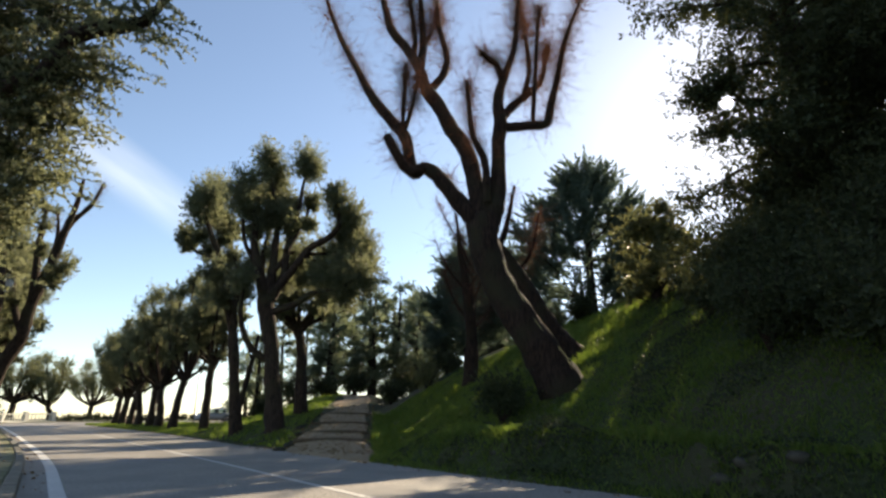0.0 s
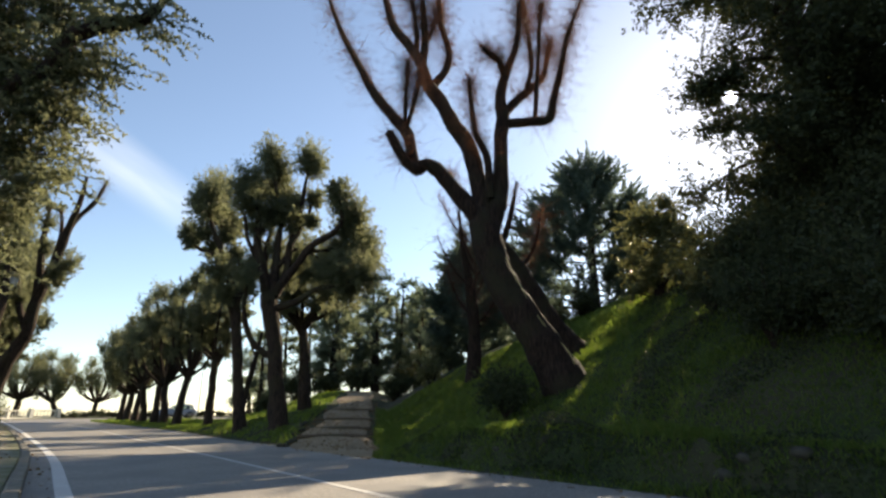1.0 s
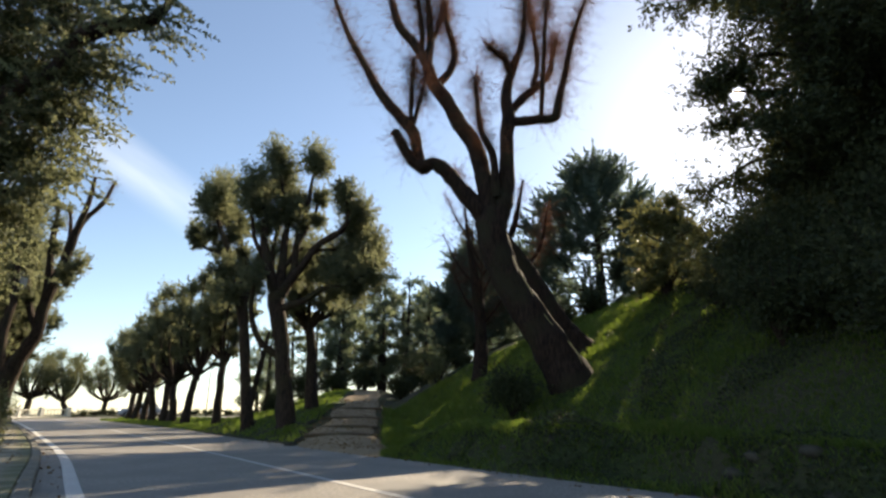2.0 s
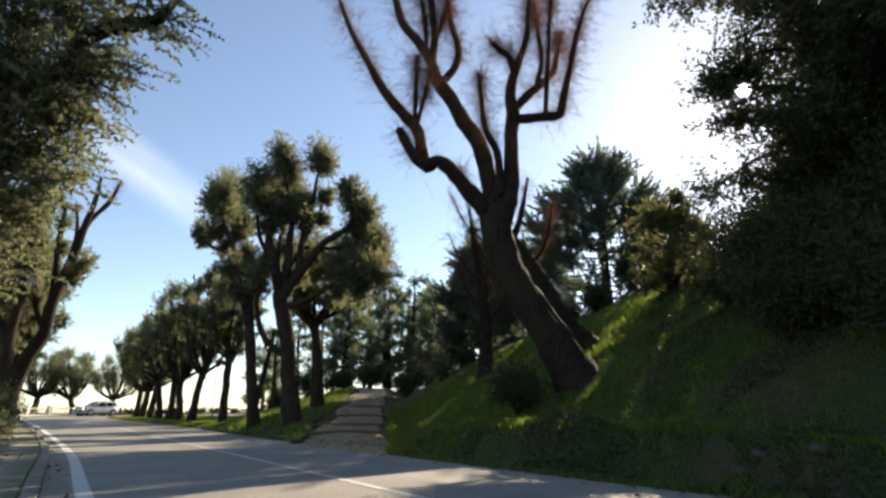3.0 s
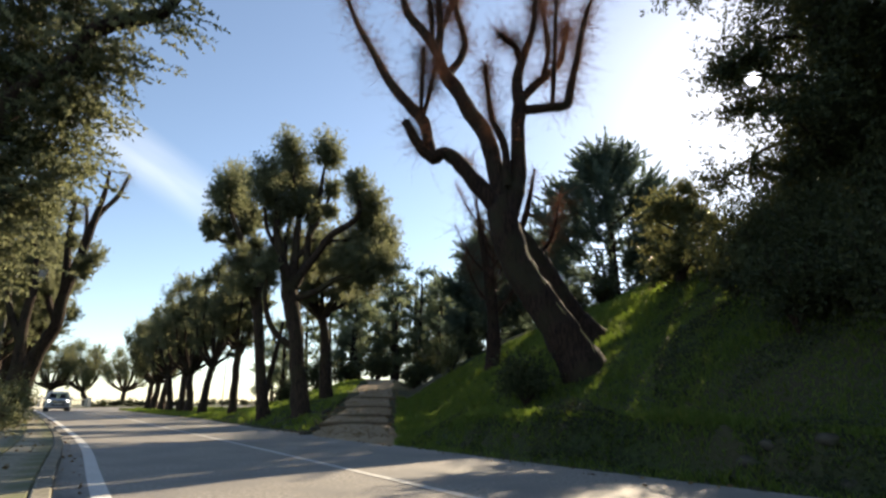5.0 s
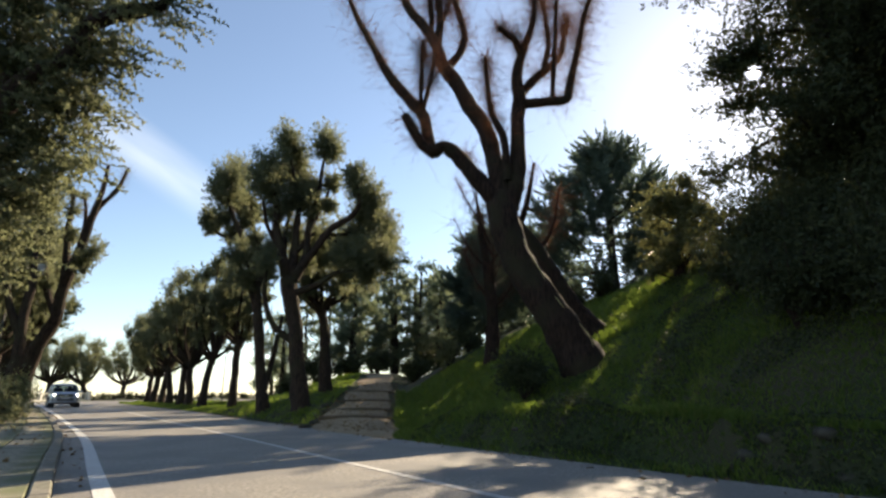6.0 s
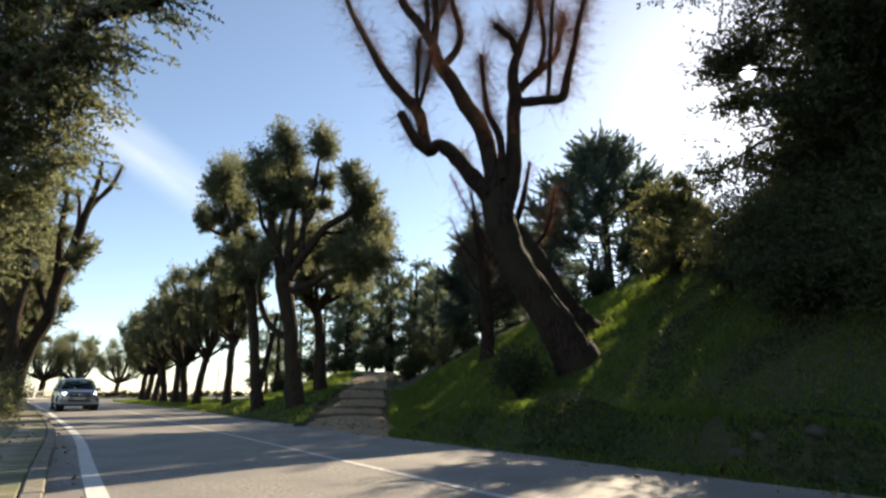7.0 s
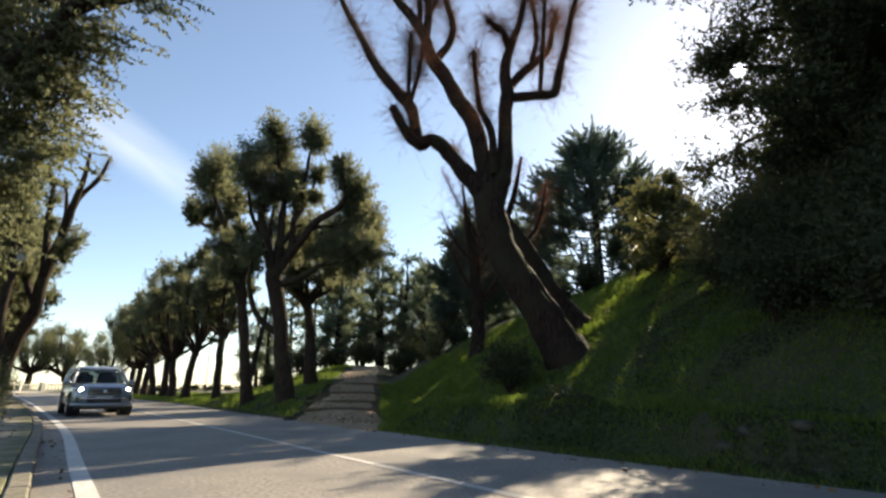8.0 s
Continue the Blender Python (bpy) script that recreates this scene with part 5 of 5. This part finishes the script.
def car():
    ob = thing("car", pose(-38, 63, 0.4), "silver-grey sport utility vehicle with its headlamps on", "car")
    s = Soup()
    loft(s, [slice_of(*v) for v in ((-2.36, 0.78, 0.50, 0.98), (-2.30, 0.88, 0.38, 1.04), (-1.9, 0.94, 0.30, 1.08), (-1.2, 0.96, 0.27, 1.08), (0.0, 0.96, 0.26, 1.05), (0.9, 0.96, 0.27, 1.03),
                                    (1.3, 0.955, 0.28, 1.05), (1.7, 0.945, 0.29, 1.03), (2.05, 0.925, 0.31, 0.99), (2.22, 0.88, 0.34, 0.93), (2.32, 0.82, 0.38, 0.86), (2.37, 0.74, 0.42, 0.76))])
    part("body", s, M_CAR, ob)

    def deck(x0, x1, half, z, n=24):
        ring = []
        for k in range(n):
            a = 2 * math.pi * (k + 0.5) / n
            c, q = math.cos(a), math.sin(a)
            ring.append(((x0 + x1) / 2 + math.copysign(abs(c) ** 0.3, c) * (x1 - x0) / 2, math.copysign(abs(q) ** 0.4, q) * half, z))
        return ring
    s = Soup()
    loft(s, [deck(-2.2, 1.12, 0.90, 1.0), deck(-2.12, 1.0, 0.88, 1.09), deck(-2.0, 0.9, 0.5, 1.10)])
    part("cabin", s, M_CAR, ob)
    s = Soup()
    loft(s, [deck(-1.8, 0.28, 0.60, 1.575), deck(-1.88, 0.42, 0.74, 1.565), deck(-1.84, 0.36, 0.72, 1.61), deck(-1.7, 0.2, 0.64, 1.68), deck(-1.2, -0.2, 0.35, 1.715)])
    part("roof", s, M_CAR, ob)
    for side in (-1, 1):
        for x0, x1, r in ((1.06, 0.36, 0.045), (-0.45, -0.5, 0.05), (-1.35, -1.3, 0.05), (-2.06, -1.8, 0.09)):
            s = Soup()
            tube(s, [(x0, side * 0.85, 1.06, r * 1.2), ((x0 + x1) / 2, side * 0.79, 1.33, r), (x1, side * 0.69, 1.6, r)], 7, 3, 0.0)
            part("pillar", s, M_CAR, ob)
        for x, z in ((-0.1, 0.0), (-1.15, 0.02)):
            s = Soup()
            chamfer_box(s, 0.16, 0.5, 0.40, 0.06, (x - 0.12, side * 0.38, 1.0 + z))
            chamfer_box(s, 0.10, 0.24, 0.2, 0.04, (x - 0.16, side * 0.38, 1.31 + z))
            part("seat", s, M_SEAT, ob, "dark cloth seat with headrest", smooth=False)
    for name, quad in (("windscreen", [(1.03, -0.80, 1.09), (1.03, 0.80, 1.09), (0.34, 0.64, 1.60), (0.34, -0.64, 1.60)]),
                       ("rear_window", [(-2.13, 0.72, 1.15), (-2.13, -0.72, 1.15), (-1.86, -0.6, 1.56), (-1.86, 0.6, 1.56)]),
                       ("side_window", [(0.72, 0.885, 1.10), (-1.85, 0.885, 1.12), (-1.62, 0.75, 1.55), (0.2, 0.75, 1.55)]),
                       ("side_window", [(-1.85, -0.885, 1.12), (0.72, -0.885, 1.10), (0.2, -0.75, 1.55), (-1.62, -0.75, 1.55)])):
        s = Soup()
        q = np.array(quad)
        out = unit(np.cross(q[1] - q[0], q[3] - q[0]))
        mid = q.mean(0)
        q = mid + (q - mid) * 0.97
        s.add(np.concatenate([q + out * 0.012, q + out * 0.004]), [(0, 1, 2, 3), (7, 6, 5, 4), (0, 4, 5, 1), (1, 5, 6, 2), (2, 6, 7, 3), (3, 7, 4, 0)])
        part(name, s, M_GLASS, ob, "tinted glass", smooth=False).visible_shadow = False
    for side in (-1, 1):
        s = Soup()
        tube(s, [(-1.7, side * 0.66, 1.66, 0.018), (-1.5, side * 0.66, 1.74, 0.02), (-0.3, side * 0.66, 1.75, 0.02), (0.1, side * 0.66, 1.66, 0.018)], 6, 4, 0.0)
        part("roof_rail", s, M_CHROME, ob, "chrome roof rail")
        s = Soup()
        tube(s, [(0.78, side * 0.86, 1.08, 0.03), (0.76, side * 0.98, 1.12, 0.09), (0.72, side * 1.10, 1.12, 0.07)], 8, 4, 0.0)
        part("wing_mirror", s, M_CAR, ob)
        s = Soup()
        tube(s, [(2.25, side * 0.50, 0.84, 0.07), (2.22, side * 0.62, 0.85, 0.095), (2.14, side * 0.77, 0.87, 0.095), (1.95, side * 0.88, 0.90, 0.04)], 10, 4, 0.0)
        lamp = part("headlight", s, M_CHROME, ob, "bright headlamp housing")
        s = Soup()
        tube(s, [(2.2, side * 0.69, 0.86, 0.075), (2.30, side * 0.69, 0.86, 0.07)], 12, 2, 0.0)
        part("bulb", s, M_LIT, lamp, "glowing white lamp")
        s = Soup()
        chamfer_box(s, 0.10, 0.26, 0.17, 0.02, (2.30, side * 0.68, 0.47))
        part("air_intake", s, M_BLACK, ob, "black lower intake", smooth=False)
        for x in (0.55, -0.65):
            s = Soup()
            box(s, x - 0.11, x + 0.11, side * 0.965 - 0.02, side * 0.965 + 0.02, 0.93, 0.96)
            part("door_handle", s, M_CHROME, ob, "chrome handle", smooth=False)
    s = Soup()
    chamfer_box(s, 0.1, 0.98, 0.24, 0.03, (2.345, 0, 0.68))
    grille = part("grille", s, M_BLACK, ob, "black radiator grille", smooth=False)
    for z in (0.78, 0.88):
        s = Soup()
        box(s, 2.393, 2.405, -0.47, 0.47, z - 0.04, z - 0.022)
        part("slat", s, M_CHROME, grille, "chrome slat", smooth=False)
    s = Soup()
    tube(s, [(2.39, 0, 0.81, 0.07), (2.415, 0, 0.81, 0.065)], 14, 2, 0.0)
    part("badge", s, M_CHROME, grille, "round chrome badge")
    s = Soup()
    chamfer_box(s, 0.08, 1.02, 0.20, 0.02, (2.36, 0, 0.44))
    part("lower_grille", s, M_BLACK, ob, smooth=False)
    s = Soup()
    tube(s, [(2.05, -0.90, 0.6, 0.02), (2.34, -0.7, 0.58, 0.022), (2.42, 0, 0.575, 0.022), (2.34, 0.7, 0.58, 0.022), (2.05, 0.90, 0.6, 0.02)], 8, 5, 0.0)
    part("bumper_strip", s, M_CHROME, ob, "bright bumper strip")
    s = Soup()
    box(s, 2.402, 2.415, -0.26, 0.26, 0.57, 0.67)
    part("number_plate", s, M_PLATE, ob, "plain pale plate", smooth=False)
    s = Soup()
    tube(s, [(1.98, -0.90, 0.38, 0.07), (2.28, -0.72, 0.37, 0.075), (2.37, 0, 0.365, 0.075), (2.28, 0.72, 0.37, 0.075), (1.98, 0.90, 0.38, 0.07)], 9, 5, 0.0)
    part("bumper", s, M_CAR, ob)
    s = Soup()
    chamfer_box(s, 3.9, 1.16, 0.24, 0.03, (-0.1, 0, 0.21))
    part("underbody", s, M_BLACK, ob, smooth=False)
    s = Soup()
    chamfer_box(s, 0.3, 1.62, 0.2, 0.03, (2.10, 0, 0.22))
    part("skid_plate", s, M_BLACK, ob, smooth=False)
    wheels = []
    for x in (1.42, -1.45):
        for side in (-1, 1):
            s = Soup()
            a = np.linspace(0, 2 * math.pi, 28, endpoint=False)
            loft(s, [np.stack([x + np.cos(a) * 0.44, np.full(28, yy), 0.37 + np.sin(a) * 0.44], 1) for yy in (side * 0.6, side * 0.966)])
            part("wheel_arch", s, M_BLACK, ob, "black arch lining", smooth=False)
            w = new("wheel")
            w.parent = ob
            w.matrix_basis = pose(x, side * 0.86, 0.37)
            s = Soup()
            loft(s, [np.stack([np.cos(a) * r, np.full(28, yy), np.sin(a) * r], 1) for yy, r in ((-0.12, 0.26), (-0.13, 0.34), (-0.10, 0.37), (0.10, 0.37), (0.13, 0.34), (0.12, 0.26))], True)
            part("tyre", s, M_RUBBER, w)
            s = Soup()
            loft(s, [np.stack([np.cos(a) * r, np.full(28, side * yy), np.sin(a) * r], 1) for yy, r in ((0.0, 0.25), (0.128, 0.25), (0.138, 0.23), (0.10, 0.21))], False)
            for k in range(5):
                u, v = math.cos(k * 1.2566), math.sin(k * 1.2566)
                s.add([(u * 0.02 - v * 0.03, side * 0.12, v * 0.02 + u * 0.03), (u * 0.02 + v * 0.03, side * 0.12, v * 0.02 - u * 0.03), (u * 0.23 + v * 0.02, side * 0.13, v * 0.23 - u * 0.02), (u * 0.23 - v * 0.02, side * 0.13, v * 0.23 + u * 0.02)], [(0, 1, 2, 3)])
            part("rim", s, M_CHROME, w, "five-spoke alloy rim")
            wheels.append((w, x, side))
    return ob, wheels


def sun_disc():
    """The low sun itself, far behind the trees."""
    m = bpy.data.materials.new("sun_glow")
    m.use_nodes = True
    nt = m.node_tree
    em = nt.nodes.new("ShaderNodeEmission")
    em.inputs[0].default_value, em.inputs[1].default_value = (1.0, 0.93, 0.84, 1), 60.0
    nt.links.new(em.outputs[0], nt.nodes["Material Output"].inputs[0])
    s = Soup()
    bm = bmesh.new()
    bmesh.ops.create_icosphere(bm, subdivisions=3, radius=10.0)
    s.add([tuple(v.co) for v in bm.verts], [tuple(v.index for v in f.verts) for f in bm.faces])
    bm.free()
    ob = tagged(new("sun_backdrop", s.mesh("sun_backdrop", m)), "bright low sun behind the evergreen oak", "sun", kind="structure")
    ob.matrix_basis = Matrix.Translation(sun_way * 1500)
    ob.visible_shadow = False


def cloud():
    """A thin streak of high cloud."""
    M_CLOUD.use_nodes = True
    nt = M_CLOUD.node_tree
    co = nt.nodes.new("ShaderNodeTexCoord")
    sep = nt.nodes.new("ShaderNodeSeparateXYZ")
    nt.links.new(co.outputs["Generated"], sep.inputs[0])

    def maths(kind, a, b):
        n = nt.nodes.new("ShaderNodeMath")
        n.operation = kind
        for k, v in enumerate((a, b)):
            if isinstance(v, (int, float)):
                n.inputs[k].default_value = v
            else:
                nt.links.new(v, n.inputs[k])
        return n.outputs[0]

    def hump(axis):
        return maths("MULTIPLY", maths("MULTIPLY", sep.outputs[axis], maths("SUBTRACT", 1.0, sep.outputs[axis])), 4.0)
    wisps = noise_node(nt, 0.012, 6, (0.35, 2.2, 1))
    cover = maths("MULTIPLY", maths("POWER", hump(0), 1.2), maths("POWER", hump(1), 1.6))
    cover = maths("MULTIPLY", cover, maths("MULTIPLY", wisps.outputs[0], 0.3))
    em, clear, mx = nt.nodes.new("ShaderNodeEmission"), nt.nodes.new("ShaderNodeBsdfTransparent"), nt.nodes.new("ShaderNodeMixShader")
    em.inputs[0].default_value, em.inputs[1].default_value = (0.93, 0.97, 1.0, 1), 1.0
    nt.links.new(cover, mx.inputs[0])
    nt.links.new(clear.outputs[0], mx.inputs[1])
    nt.links.new(em.outputs[0], mx.inputs[2])
    nt.links.new(mx.outputs[0], nt.nodes["Material Output"].inputs[0])
    s = Soup()
    g = np.linspace(-1, 1, 13)
    gx, gy = np.meshgrid(g * 230, g * 60)
    i = np.arange(169).reshape(13, 13)
    s.add(np.stack([gx.ravel(), gy.ravel(), np.zeros(169)], 1), np.stack([i[:-1, :-1], i[:-1, 1:], i[1:, 1:], i[1:, :-1]], -1).reshape(-1, 4))
    ob = tagged(new("cloud_backdrop", s.mesh("cloud", M_CLOUD)), "thin white streak of cloud in the blue sky", "cloud", kind="structure")
    eye, mid = Vector((0, 0, 0.87)), Vector((-590, 1000, 452))
    ob.matrix_basis = look(mid, eye) @ pose(0, 0, 0, 0, 0, 29)
    ob.visible_shadow = False


path()
pavement()
balustrade()
for n, (x, y, turn) in enumerate(along(sideways(LEFT, -3.0)[164:205], 1.5, 0.0, 60.0)):
    tagged(bush("low_hedge_bush", x, y, 0.95, 0.75, "low dark hedge bush along the far bend", M_LEAF_DARK, 130 + n, 900, 0.22), group="hedge along the far bend")
street_lamp(-18.7, 22.6, 6.4, 1.1, "old iron street lamp with a frosted lantern among the oaks")
slim_pole(-22.6, 55.0, 4.4)
cloud()
sun_disc()
all_grass()
all_litter()
bank_stones()
ivy("ivy", "creeping ivy on the upper bank", 60000, (3.5, 15), (9, 27), 11, lambda x, y, r: (r > 2.2) & (x > 0.38 * y - 0.5) & (x < y * 0.85 + 1), M_LEAF_DARK, 0.07)
ivy("ivy", "dark ivy on the steep foot of the bank", 60000, (-1, 9), (4, 14), 12, lambda x, y, r: (r > 0.25) & (r < 1.6) & (x < y * 0.9 + 1), M_LEAF_DARK, 0.06)
CAR, WHEELS = car()

# seconds, and the car's place on its lane
DRIVE = [(0.0, -29.5, 78.2), (1.4, -35.6, 74.6), (2.8, -41.6, 70.0), (3.5, -42.4, 64.9), (4.2, -40.3, 58.0), (4.7, -38.0, 54.0), (5.8, -31.2, 44.9), (6.2, -28.3, 41.2), (6.6, -24.8, 36.7), (7.2, -19.6, 30.2), (8.0, -12.9, 21.5)]


def motions():
    dense = spline([(d[0], d[1], d[2]) for d in DRIVE], 24)
    steps = np.arange(0, 8.0 + 1e-6, 1 / 15)
    x, y = np.interp(steps, dense[:, 0], dense[:, 1]), np.interp(steps, dense[:, 0], dense[:, 2])
    vx, vy = np.gradient(x), np.gradient(y)
    turn = np.unwrap(np.arctan2(vy, vx))
    turn = np.convolve(np.pad(turn, 3, "edge"), np.ones(7) / 7, "valid")
    run = np.concatenate([[0], np.cumsum(np.hypot(np.diff(x), np.diff(y)))])
    z = rise(y)
    walk(CAR, [(float(t), pose(float(a), float(b), float(c) + 0.008, 0, 0, math.degrees(h))) for t, a, b, c, h in zip(steps, x, y, z, turn)])
    fine = np.arange(0, 8.0 + 1e-6, 1 / 30)
    rolled = np.interp(fine, steps, run)
    for w, wx, side in WHEELS:
        walk(w, [(float(t), pose(wx, side * 0.86, 0.37, 0, math.degrees(d / 0.37), 0)) for t, d in zip(fine, rolled)])


motions()
